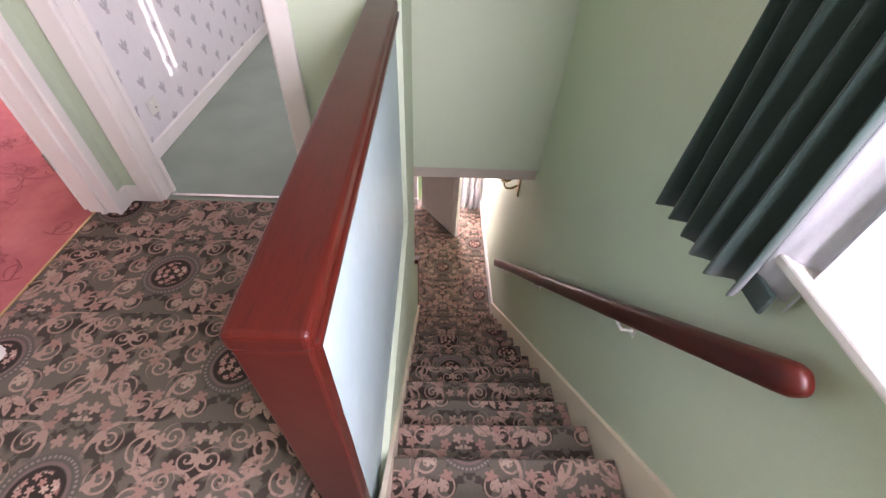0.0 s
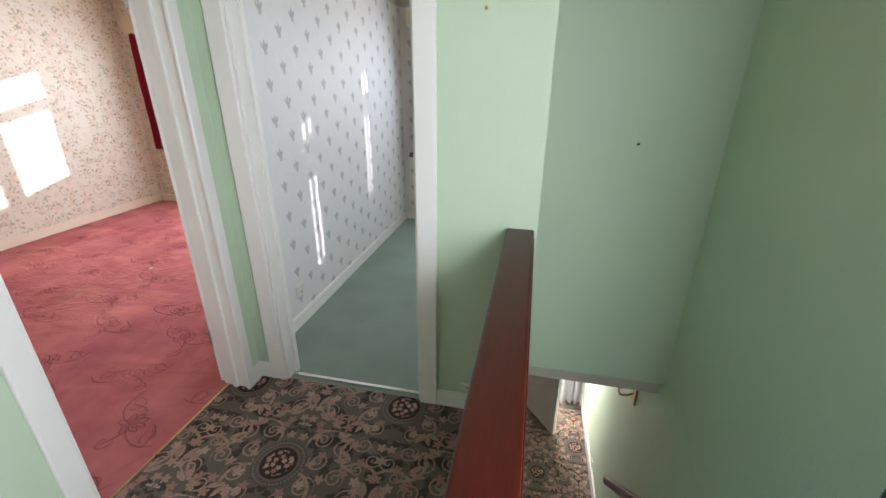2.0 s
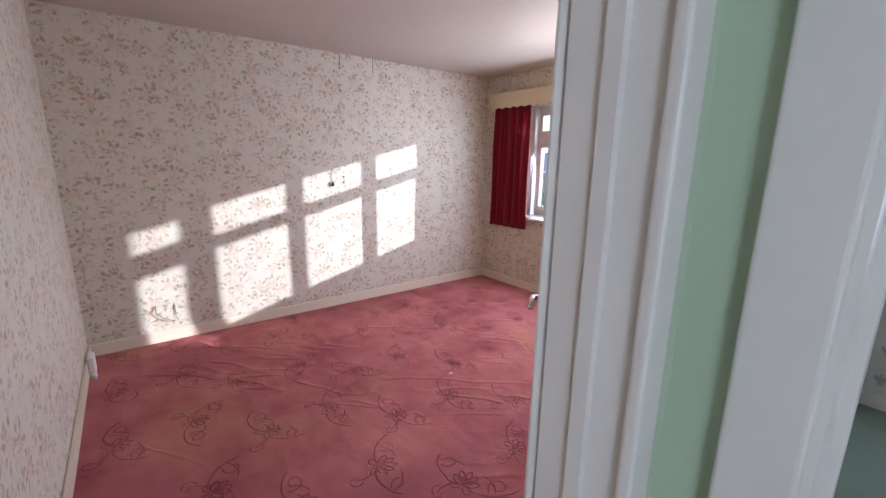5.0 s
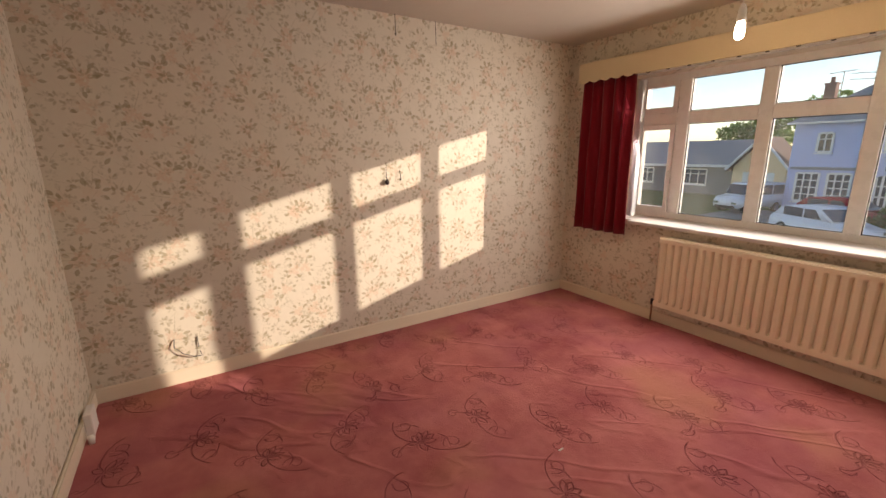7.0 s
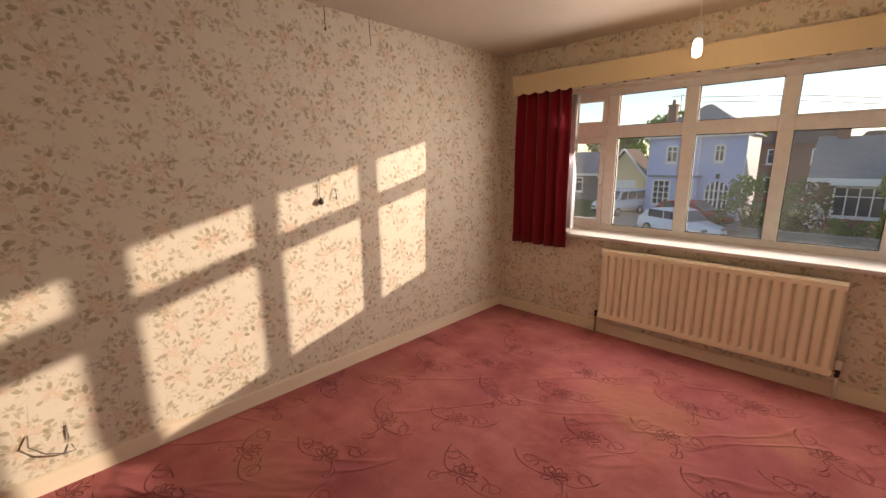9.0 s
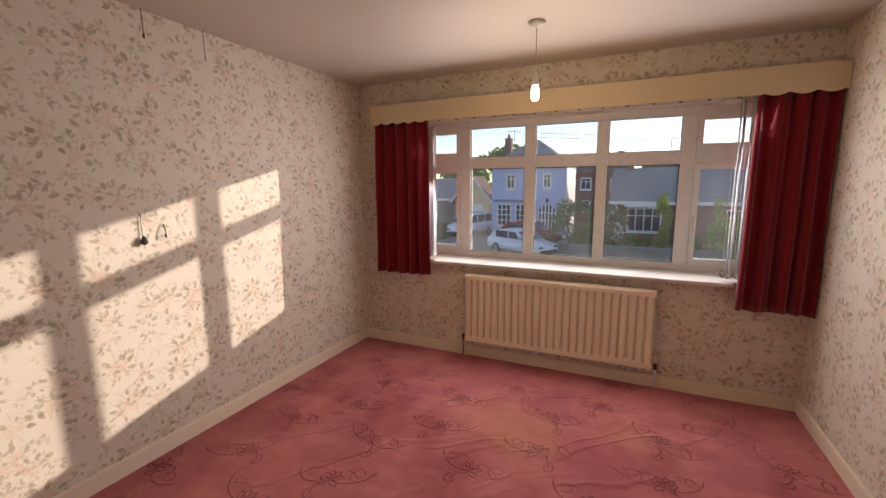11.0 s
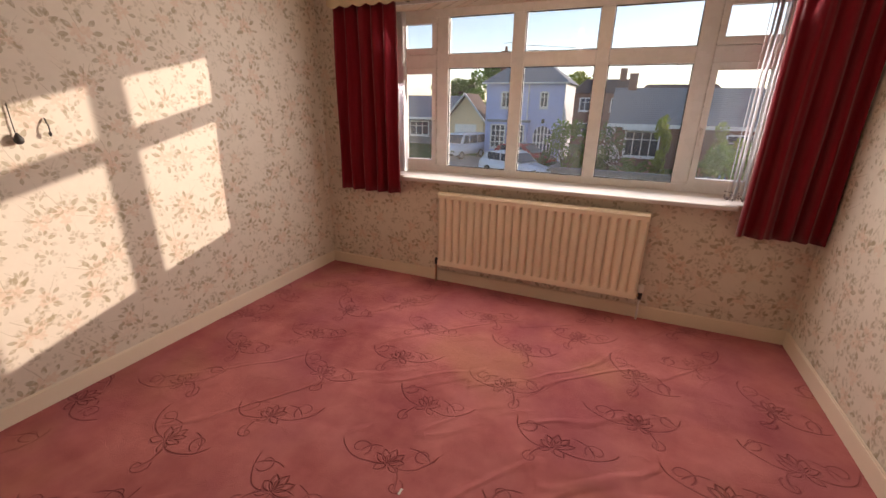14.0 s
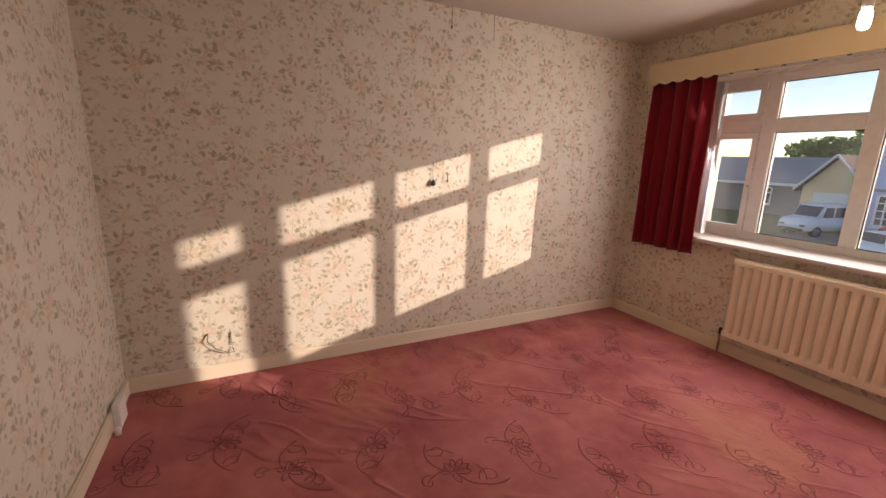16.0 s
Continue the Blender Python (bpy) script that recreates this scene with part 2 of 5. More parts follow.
def pink_carpet():
    g = Mat("pink_carpet", 0.95, spec=0.08)
    x, y, _ = g.xyz()
    x = x + (g.noise(2.2, 2) - 0.5) * 0.09
    y = y + (g.noise(2.7, 2, g.vec(y, x, 3.0)) - 0.5) * 0.09
    marks = None
    for P, Q, ox, oy, flip in ((0.62, 0.66, 0.0, 0.0, 1), (0.62, 0.66, 0.31, 0.29, -1)):
        row = ((y + oy) / Q).floor()
        u0 = (x + ox) / P + row * 0.5
        h1 = g.rand(u0.floor(), row)
        s = h1.less(0.5, 0.001) * 2.0 - 1.0
        ua = (u0.fract() - 0.5) * P * s * flip
        va = (((y + oy) / Q).fract() - 0.5) * Q
        ca, sa = (h1 * 1.6 - 0.8).cos(), (h1 * 1.6 - 0.8).sin()
        u, v = (ua * ca - va * sa) * 1.12, (ua * sa + va * ca) * 1.12
        # three curled ends, the stems that lead to them, and a lotus in the middle
        for cx, cy, rad, st, tn in ((-0.150, 0.075, 0.050, 0.30, 1), (0.165, 0.045, 0.058, 0.15, -1), (-0.075, -0.135, 0.045, 0.70, 1)):
            a = g.scroll(u, v, cx, cy, rad, st, tn, 0.0042, 0.80)
            marks = a if marks is None else marks.max(a)
        for cx, cy, rad, a0, half in ((-0.06, 0.13, 0.165, -2.05, 0.75), (0.085, 0.15, 0.185, -1.25, 0.75), (0.035, -0.125, 0.115, 2.55, 0.75), (0.07, -0.02, 0.095, 1.0, 0.6), (-0.10, 0.0, 0.10, 2.0, 0.7)):
            marks = marks.max(g.arc(u, v, cx, cy, rad, a0, half, 0.0036))
        for ang, ln in ((0.55, 0.085), (1.1, 0.092), (1.65, 0.095), (2.2, 0.088), (2.75, 0.075), (5.6, 0.07), (3.7, 0.07)):
            outer = g.leaf(u, v + 0.02, ang, ln, 0.021, 0.004)
            inner = g.leaf(u, v + 0.02, ang, ln * 0.80, 0.0135, 0.011)
            marks = marks.max((outer - inner).max(0.0) * 0.65)
    fade = g.noise(4, 3).less(0.58, 0.16)
    marks = marks * (fade * 0.6 + 0.4)
    shade = (g.noise(1.5, 5, rough=0.65) - 0.5) * 2.6 + 0.42
    shade = shade.max(0.0).min(1.0)
    brushed = g.noise(4.5, 4, stretch=(1.0, 0.65, 1.0))
    col = g.mix(shade, (0.33, 0.084, 0.088), (0.62, 0.215, 0.195))
    col = g.mix((brushed - 0.35).max(0.0) * 0.9, col, (0.70, 0.29, 0.27))
    stain = g.noise(1.1, 2).less(0.40, 0.07)
    col = g.mix(stain * 0.45, col, (0.50, 0.25, 0.14))
    plum = g.noise(1.7, 3, g.vec(y, x, 9.0)).less(0.44, 0.10)
    col = g.mix(plum * 0.35, col, (0.33, 0.09, 0.13))
    # shade inside the carved grooves is painted in, besides their bump
    col = g.mix(marks * 0.42, col, (0.115, 0.022, 0.030))
    # loose carpet has rucked up in long low folds
    fold = (g.noise(1.0, 2, g.vec((x + y) * 0.45, (x - y) * 1.7, 0.0)) - 0.5).abs().less(0.012, 0.014)
    fold = fold * g.noise(0.9, 1).less(0.52, 0.08)
    pile = g.noise(420, 2)
    col = g.mix(pile * 0.22, col, (0.30, 0.075, 0.08))
    ruck = g.noise(3.2, 2, stretch=(0.7, 1.4, 1.0))
    g.colour(col).bump(pile * 0.25 - marks * 2.8 + brushed * 0.6 + ruck * 2.4 + fold * 0.8, 0.8, 0.018)
    return g.m


def floral_paper():
    g = Mat("floral_wallpaper", 0.62, spec=0.35)
    x, y, z = g.xyz()
    u, v = x + y, z
    wu = u + (g.noise(14, 2) - 0.5) * 0.02
    col = g.mix(g.noise(30, 3), (0.635, 0.575, 0.475), (0.70, 0.64, 0.535))
    col = g.mix(g.noise(2.2, 3) * 0.22, col, (0.56, 0.47, 0.38))
    shine = None
    olive = g.mix(g.noise(40, 2), (0.215, 0.175, 0.095), (0.37, 0.305, 0.185))
    # spacing of the sprigs, offset, depth of print, size, with blossom
    for scale, off, full, k, bloom in ((3.9, 0.0, 0.72, 1.45, 1), (5.3, 3.7, 0.66, 1.15, 1), (7.6, 7.1, 0.55, 0.95, 0), (10.0, 11.3, 0.36, 0.7, 0)):
        fx, fy, r1, r2 = g.cells(wu + off, v + off * 0.6, scale, 0.85)
        a = (r1 - 0.5) * 2.4
        if bloom:
            for q, rr in ((0.5, 0.019), (2.6, 0.022), (4.4, 0.017)):
                cx, cy = (a + q).cos() * 0.019 * k, (a + q).sin() * 0.019 * k
                fl = g.flower(fx, fy, cx, cy, rr * k, 5, q)
                col = g.mix(fl * (r2.less(0.7, 0.05) * 0.40 + 0.18), col, g.mix(g.noise(70, 2), (0.52, 0.345, 0.24), (0.74, 0.585, 0.455)))
                shine = fl if shine is None else shine.max(fl)
        fade = g.noise(24, 2).less(0.56, 0.10) * 0.8 + 0.12
        for da, ln, wd, st in ((0.1, 0.034, 0.0082, 0.030), (0.75, 0.030, 0.0075, 0.034), (1.5, 0.030, 0.0078, 0.030), (2.5, 0.036, 0.0085, 0.026), (3.2, 0.030, 0.0075, 0.036), (4.5, 0.028, 0.0070, 0.030)):
            lf = g.leaf(fx, fy, a + da, ln * k, wd * k, st * k * (1.0 if bloom else 0.35))
            col = g.mix(lf * fade * full, col, olive)
            shine = shine.max(lf * 0.6 * full)
        stem = g.leaf(fx, fy, a + 1.9, 0.10 * k, 0.0016 * k, 0.01)
        col = g.mix(stem * 0.5 * full, col, olive)
    g.colour(col)
    g.roughness(shine * -0.14 + 0.62)
    g.bump(g.noise(240, 2) * 0.5 + shine * 0.4, 0.25, 0.002)
    return g.m


def motif_paper():
    g = Mat("motif_wallpaper", 0.55, spec=0.45)
    x, y, z = g.xyz()
    P, Q = 0.155, 0.19
    h = (x + y) / P
    col_n = h.floor()
    u = (h.fract() - 0.5) * P
    v = ((z / Q + col_n * 0.5).fract() - 0.5) * Q
    col = g.mix(g.noise(22, 3), (0.66, 0.625, 0.62), (0.73, 0.70, 0.69))
    for ang, ln in ((1.57, 0.050), (1.0, 0.045), (2.15, 0.045)):
        col = g.mix(g.leaf(u, v + 0.025, ang, ln * 1.2, 0.0105, 0.004) * g.noise(90, 2).less(0.64, 0.12), col, (0.41, 0.395, 0.405))
    col = g.mix(g.flower(u, v, 0.004, -0.026, 0.018, 5) * 0.8, col, (0.42, 0.37, 0.39))
    g.colour(col).bump(g.noise(260, 2), 0.2, 0.002)
    return g.m


def painted_wall(name, c, bump=0.35):
    g = Mat(name, 0.62, spec=0.35)
    k = g.noise(1.3, 4)
    f = g.noise(9, 4)
    col = g.mix(k, [v * 0.94 for v in c], [v * 1.05 for v in c])
    col = g.mix(f * 0.15, col, [v * 0.86 for v in c])
    swirl = g.noise(26, 3, stretch=(1.0, 1.0, 0.6), rough=0.5)
    g.colour(col).bump(swirl + g.noise(170, 2) * 0.35, bump, 0.004)
    g.roughness(f * 0.15 + 0.5)
    return g.m


def wood(name, a, b, rough=0.32):
    g = Mat(name, rough, spec=0.35)
    grain = g.noise(7, 5, stretch=(9.0, 0.8, 9.0), rough=0.65)
    fine = g.noise(40, 3, stretch=(8.0, 0.5, 8.0))
    col = g.mix(grain, a, b)
    col = g.mix(fine.less(0.42, 0.06) * 0.35, col, [v * 0.45 for v in a])
    wear = g.noise(16, 4).less(0.27, 0.02)
    col = g.mix(wear * 0.35, col, [min(1, v * 1.9) for v in b])
    g.colour(col).bump(fine, 0.08, 0.002)
    g.roughness(g.noise(5, 3) * 0.2 + rough - 0.08)
    return g.m


def fabric(name, a, b, rough=0.9):
    g = Mat(name, rough, spec=0.15)
    weave = g.noise(320, 2, stretch=(1, 1, 0.3))
    col = g.mix(weave, a, b)
    col = g.mix(g.noise(5, 3) * 0.3, col, [v * 0.7 for v in a])
    g.b.inputs["Sheen Weight"].default_value = 0.25
    g.colour(col).bump(weave, 0.2, 0.002)
    return g.m


def glass_mat(name, tint=(1, 1, 1)):
    m = bpy.data.materials.new(name)
    m.use_nodes = True
    n, l = m.node_tree.nodes, m.node_tree.links
    n.clear()
    out, tr, gl, mx, fr, du, dm = (n.new(k) for k in ("ShaderNodeOutputMaterial", "ShaderNodeBsdfTransparent", "ShaderNodeBsdfGlossy", "ShaderNodeMixShader", "ShaderNodeFresnel", "ShaderNodeBsdfTranslucent", "ShaderNodeMixShader"))
    tr.inputs[0].default_value = (*tint, 1)
    gl.inputs["Roughness"].default_value = 0.02
    fr.inputs[0].default_value = 1.45
    # dusty haze layer, added to veil the view like glare on backlit glass
    du.inputs["Color"].default_value = (0.9, 0.9, 0.9, 1)
    haze, ramp = n.new("ShaderNodeTexNoise"), n.new("ShaderNodeMapRange")
    haze.inputs["Scale"].default_value, haze.inputs["Detail"].default_value = 2.5, 4
    ge = n.new("ShaderNodeNewGeometry")
    l.new(ge.outputs["Position"], haze.inputs["Vector"])
    l.new(haze.outputs["Fac"], ramp.inputs[0])
    ramp.inputs[1].default_value, ramp.inputs[2].default_value, ramp.inputs[3].default_value, ramp.inputs[4].default_value = 0.3, 0.7, 0.008, 0.04
    l.new(ramp.outputs[0], dm.inputs[0]); l.new(tr.outputs[0], dm.inputs[1]); l.new(du.outputs[0], dm.inputs[2])
    l.new(fr.outputs[0], mx.inputs[0]); l.new(dm.outputs[0], mx.inputs[1]); l.new(gl.outputs[0], mx.inputs[2])
    l.new(mx.outputs[0], out.inputs[0])
    return m


def let_light(m, share):
    """Lets part of the light through a thin cloth or leaf."""
    n, l = m.node_tree.nodes, m.node_tree.links
    b, out = n["Principled BSDF"], n["Material Output"]
    tl, mx = n.new("ShaderNodeBsdfTranslucent"), n.new("ShaderNodeMixShader")
    src = b.inputs["Base Color"]
    if src.links:
        l.new(src.links[0].from_socket, tl.inputs["Color"])
    mx.inputs[0].default_value = share
    l.new(b.outputs[0], mx.inputs[1]); l.new(tl.outputs[0], mx.inputs[2])
    l.new(mx.outputs[0], out.inputs["Surface"])
    return m


def glow(name, c, strength):
    m = bpy.data.materials.new(name)
    m.use_nodes = True
    b = m.node_tree.nodes["Principled BSDF"]
    b.inputs["Base Color"].default_value = (*c, 1)
    b.inputs["Emission Color"].default_value = (*c, 1)
    b.inputs["Emission Strength"].default_value = strength
    return m


M_CARPET = landing_carpet()
M_PINK = pink_carpet()
M_FLORAL = floral_paper()
M_MOTIF = motif_paper()
M_GREEN = painted_wall("green_painted_wall", (0.535, 0.615, 0.465))
M_CEIL = painted_wall("ceiling_paint", (0.54, 0.475, 0.40), 0.15)
M_GREENCARPET = plain("green_carpet", (0.235, 0.285, 0.235), 0.95, vary=0.22, scale=2.6, bump=0.5, bscale=420, spec=0.08)
M_WHITE = plain("white_gloss_paint", (0.78, 0.74, 0.70), 0.32, vary=0.05, scale=7, bump=0.05)
M_CREAM = plain("cream_gloss_paint", (0.74, 0.64, 0.50), 0.35, vary=0.05, scale=7, bump=0.05)
M_RAD = plain("radiator_enamel", (0.84, 0.75, 0.59), 0.34, vary=0.04, scale=5)
M_PVC = plain("white_pvc", (0.72, 0.71, 0.69), 0.28, vary=0.03)
M_SILL = plain("painted_sill", (0.62, 0.60, 0.57), 0.75, vary=0.05, spec=0.15)
M_MAHOG = wood("mahogany_varnish", (0.030, 0.0028, 0.0018), (0.080, 0.0085, 0.0045))
M_RED = fabric("red_curtain", (0.150, 0.003, 0.010), (0.225, 0.008, 0.018))
M_DKGREEN = fabric("dark_green_curtain", (0.020, 0.042, 0.036), (0.045, 0.078, 0.066))
M_LINING = fabric("curtain_lining", (0.50, 0.50, 0.54), (0.62, 0.62, 0.66))
M_PELMET = fabric("pelmet_fabric", (0.62, 0.51, 0.33), (0.70, 0.585, 0.39), 0.75)
M_BLIND = let_light(fabric("blind_fabric", (0.66, 0.66, 0.68), (0.76, 0.76, 0.77), 0.7), 0.3)
M_CHROME = plain("chrome", (0.7, 0.68, 0.65), 0.2, 1.0)
M_BRASS = plain("brass", (0.55, 0.42, 0.22), 0.3, 1.0)
M_COPPER = plain("copper_pipe", (0.42, 0.24, 0.15), 0.4, 0.9)
M_DARK = plain("dark_metal", (0.03, 0.027, 0.025), 0.5)
M_PLASTIC = plain("white_plastic", (0.66, 0.64, 0.58), 0.4, vary=0.03)
M_BROWNPL = plain("brown_wood_end", (0.10, 0.065, 0.045), 0.6)
M_STUB = plain("grey_cable", (0.16, 0.15, 0.14), 0.6)
M_GLASS = glass_mat("window_glass")
M_BULB = glow("lit_bulb", (1.0, 0.93, 0.82), 9.0)


# ---- mesh helpers ----
def box(bm, x0, x1, y0, y1, z0, z1):
    r = bmesh.ops.create_cube(bm, size=1.0)
    for w in r["verts"]:
        w.co = Vector((x0 if w.co.x < 0 else x1, y0 if w.co.y < 0 else y1, z0 if w.co.z < 0 else z1))
    return r["verts"]


def boxes(*lists):
    bm = bmesh.new()
    for b in lists:
        box(bm, *b)
    return bm


def soft_box(x0, x1, y0, y1, z0, z1, bevel=0.004, seg=2):
    bm = bmesh.new()
    box(bm, x0, x1, y0, y1, z0, z1)
    bmesh.ops.bevel(bm, geom=bm.edges[:], offset=bevel, segments=seg, affect="EDGES", profile=0.5)
    return bm


def tube(path, radius, seg=10, bm=None):
    """A round bar along a path of points."""
    bm = bm or bmesh.new()
    path = [Vector(p) for p in path]
    rings = []
    for i, p in enumerate(path):
        d = (path[min(i + 1, len(path) - 1)] - path[max(i - 1, 0)]).normalized()
        side = d.cross(Vector((0, 0, 1)) if abs(d.z) < 0.9 else Vector((1, 0, 0))).normalized()
        up = side.cross(d)
        rr = radius[i] if isinstance(radius, (list, tuple)) else radius
        rings.append([bm.verts.new(p + (side * math.cos(k * math.tau / seg) + up * math.sin(k * math.tau / seg)) * rr) for k in range(seg)])
    for a, b in zip(rings, rings[1:]):
        for k in range(seg):
            bm.faces.new((a[k], a[(k + 1) % seg], b[(k + 1) % seg], b[k]))
    bm.faces.new(rings[0][::-1])
    bm.faces.new(rings[-1])
    bmesh.ops.recalc_face_normals(bm, faces=bm.faces[:])
    return bm


def lathe(profile, at, seg=20, bm=None):
    """(radius, height) pairs turned about the upright axis through at."""
    bm = bm or bmesh.new()
    at = Vector(at)
    rings = []
    for r, h in profile:
        rings.append([bm.verts.new(at + Vector((r * math.cos(k * math.tau / seg), r * math.sin(k * math.tau / seg), h))) for k in range(seg)])
    for a, b in zip(rings, rings[1:]):
        for k in range(seg):
            bm.faces.new((a[k], a[(k + 1) % seg], b[(k + 1) % seg], b[k]))
    bm.faces.new(rings[0][::-1])
    bm.faces.new(rings[-1])
    bmesh.ops.recalc_face_normals(bm, faces=bm.faces[:])
    return bm


def prism(outline, axis, a, b):
    """An outline of two coordinates drawn out along the axis from a to b."""
    bm = bmesh.new()

    def at(p, w):
        return {"x": (w, p[0], p[1]), "y": (p[0], w, p[1]), "z": (p[0], p[1], w)}[axis]

    f = [bm.verts.new(at(p, a)) for p in outline]
    g = [bm.verts.new(at(p, b)) for p in outline]
    n = len(f)
    bm.faces.new(f)
    bm.faces.new(g[::-1])
    for i in range(n):
        bm.faces.new((f[i], f[(i + 1) % n], g[(i + 1) % n], g[i]))
    bmesh.ops.recalc_face_normals(bm, faces=bm.faces[:])
    return bm


def to_mesh(name, bm, material, smooth=False):
    me = bpy.data.meshes.new(name)
    bm.to_mesh(me)
    bm.free()
    for mt in (material if isinstance(material, (list, tuple)) else (material,)):
        me.materials.append(mt)
    if smooth:
        me.polygons.foreach_set("use_smooth", [True] * len(me.polygons))
    return me


def structure(name, bm, material, label="", category=""):
    return tagged(new(name, to_mesh(name, bm, material)), label, category, kind="structure")


def thing(name, at, label, category, group="", kind=""):
    ob = new(name)
    ob.empty_display_size = 0.1
    ob.location = at
    return tagged(ob, label, category, group, kind)


def solo(name, bm, material, label, category, group="", smooth=False, kind=""):
    return tagged(new(name, to_mesh(name, bm, material, smooth)), label, category, group, kind)


def origin_of(ob):
    at = Vector((0, 0, 0))
    while ob:
        at += ob.location
        ob = ob.parent
    return at


def part(name, bm, material, parent, label="", smooth=False):
    """A mesh of its own, built in world coordinates, under a thing or part that stands upright and unturned."""
    ob = new(name, to_mesh(name, bm, material, smooth))
    ob.parent = parent
    ob.location = -origin_of(parent)
    return tagged(ob, label) if label else ob


# ---- structure ----
H = 2.4          # ceiling
HALL = -2.47     # floor of the hall below
structure("floor_pink_room", boxes((-5.055, -1.60, 0.83, 4.76, -0.15, 0.0)), M_PINK, "dusty pink carpet with carved scroll motifs", "carpet")
structure("floor_landing", boxes((-1.60, -0.10, -1.50, 1.83, -0.15, 0.0), (-0.10, 0.83, -1.50, 0.40, -0.15, 0.0)), M_CARPET, "brown patterned carpet with pink floral scrolls", "carpet")
structure("floor_small_room", boxes((-1.53, -0.13, 1.83, 4.76, -0.15, -0.003), (-0.13, 0.83, 2.57, 4.76, -0.15, -0.003)), M_GREENCARPET, "plain faded green carpet", "carpet")
structure("floor_hall", boxes((-2.4, 1.03, 2.85, 5.0, HALL - 0.12, HALL)), M_CARPET, "brown patterned carpet in the hall below", "carpet")
structure("ceiling", boxes((-5.2, 1.1, -1.6, 5.2, H, H + 0.1)), M_CEIL, "off-white painted ceiling", "ceiling")

# pink room
structure("wall_west", boxes((-5.2, -5.055, 0.70, 5.18, 0, H)), M_FLORAL, "beige wallpaper with faded floral sprigs", "wall")
structure("wall_back", boxes((-5.055, -1.62, 0.70, 0.83, 0, H)), M_FLORAL, "beige wallpaper with faded floral sprigs", "wall")
WX0, WX1, WZ0, WZ1 = -4.54, -1.87, 0.835, 2.06
structure("wall_window", boxes((-5.055, WX0, 4.76, 5.18, 0, H), (WX1, -1.575, 4.76, 5.18, 0, H), (WX0, WX1, 4.76, 5.18, 0, WZ0), (WX0, WX1, 4.76, 5.18, WZ1, H)), M_FLORAL, "beige floral wallpaper round a wide window", "wall")
D0, D1, DH = 0.905, 1.735, 2.03
structure("wall_partition_room_side", boxes((-1.62, -1.575, 0.70, D0, 0, H), (-1.62, -1.575, D1, 4.76, 0, H), (-1.62, -1.575, D0, D1, DH, H)), M_FLORAL, "beige wallpaper with faded floral sprigs", "wall")
structure("wall_partition_landing_side", boxes((-1.575, -1.48, -1.50, D0, 0, H), (-1.575, -1.48, D1, 1.93, 0, H), (-1.575, -1.48, D0, D1, DH, H)), M_GREEN, "pale green painted landing wall", "wall")
# small room
structure("wall_partition_small_side", boxes((-1.575, -1.53, 1.93, 4.76, 0, H)), M_MOTIF, "white wallpaper with small grey sprigs", "wall")
SX0, SX1, SZ0, SZ1 = -1.13, 0.74, 0.85, 2.05
structure("wall_window_small", boxes((-1.575, SX0, 4.76, 5.18, 0, H), (SX1, 0.83, 4.76, 5.18, 0, H), (SX0, SX1, 4.76, 5.18, 0, SZ0), (SX0, SX1, 4.76, 5.18, SZ1, H)), M_MOTIF, "white sprig wallpaper round the small room window", "wall")
O0, O1 = -1.325, -0.525
structure("wall_landing_end", boxes((-1.48, O0, 1.83, 1.88, 0, H), (O1, -0.03, 1.83, 1.88, 0, H), (O0, O1, 1.83, 1.88, DH, H)), M_GREEN, "pale green painted landing wall", "wall")
structure("wall_small_door_side", boxes((-1.48, O0, 1.88, 1.93, 0, H), (O1, -0.13, 1.88, 1.93, 0, H), (O0, O1, 1.88, 1.93, DH, H)), M_MOTIF, "white wallpaper with small grey sprigs", "wall")
structure("wall_stair_return", boxes((-0.08, -0.03, 1.88, 2.47, -0.18, H)), M_GREEN, "pale green painted wall beside the stairs", "wall")
structure("wall_stair_return_room_side", boxes((-0.13, -0.08, 1.88, 2.57, 0, H)), M_MOTIF, "white wallpaper with small grey sprigs", "wall")
structure("wall_bulkhead", boxes((-0.08, 0.83, 2.47, 2.53, -0.18, H)), M_GREEN, "green painted wall above the stairs", "wall")
structure("wall_bulkhead_room_side", boxes((-0.08, 0.83, 2.53, 2.57, 0, H)), M_MOTIF, "white wallpaper with small grey sprigs", "wall")
structure("ceiling_hall", boxes((-2.4, 0.83, 2.53, 5.0, -0.30, -0.18), (-2.4, -0.08, 1.88, 2.53, -0.30, -0.18)), M_CEIL, "white hall ceiling", "ceiling")
# stairwell
LX, RX = -0.03, 0.83
LY0, LY1, LZ0, LZ1 = -0.55, 0.66, 0.87, 2.05
structure("wall_east", boxes((RX, 1.08, -1.5, LY0, HALL - 0.1, H), (RX, 1.08, LY1, 5.0, HALL - 0.1, H), (RX, 1.08, LY0, LY1, HALL - 0.1, LZ0), (RX, 1.08, LY0, LY1, LZ1, H)), M_GREEN, "pale green painted wall along the stairs", "wall")
structure("wall_south", boxes((-1.575, 1.08, -1.62, -1.5, HALL - 0.1, H)), M_GREEN, "pale green painted landing wall", "wall")
structure("wall_stair_left", boxes((-0.10, LX, -1.5, 2.47, HALL, -0.15)), M_GREEN, "pale green painted wall beside the stairs", "wall")
structure("wall_stair_lower", prism([(2.47, HALL), (3.0, HALL), (3.0, -1.66), (2.47, -1.15)], "x", -0.10, LX), M_GREEN, "low green painted wall at the stair foot", "wall")
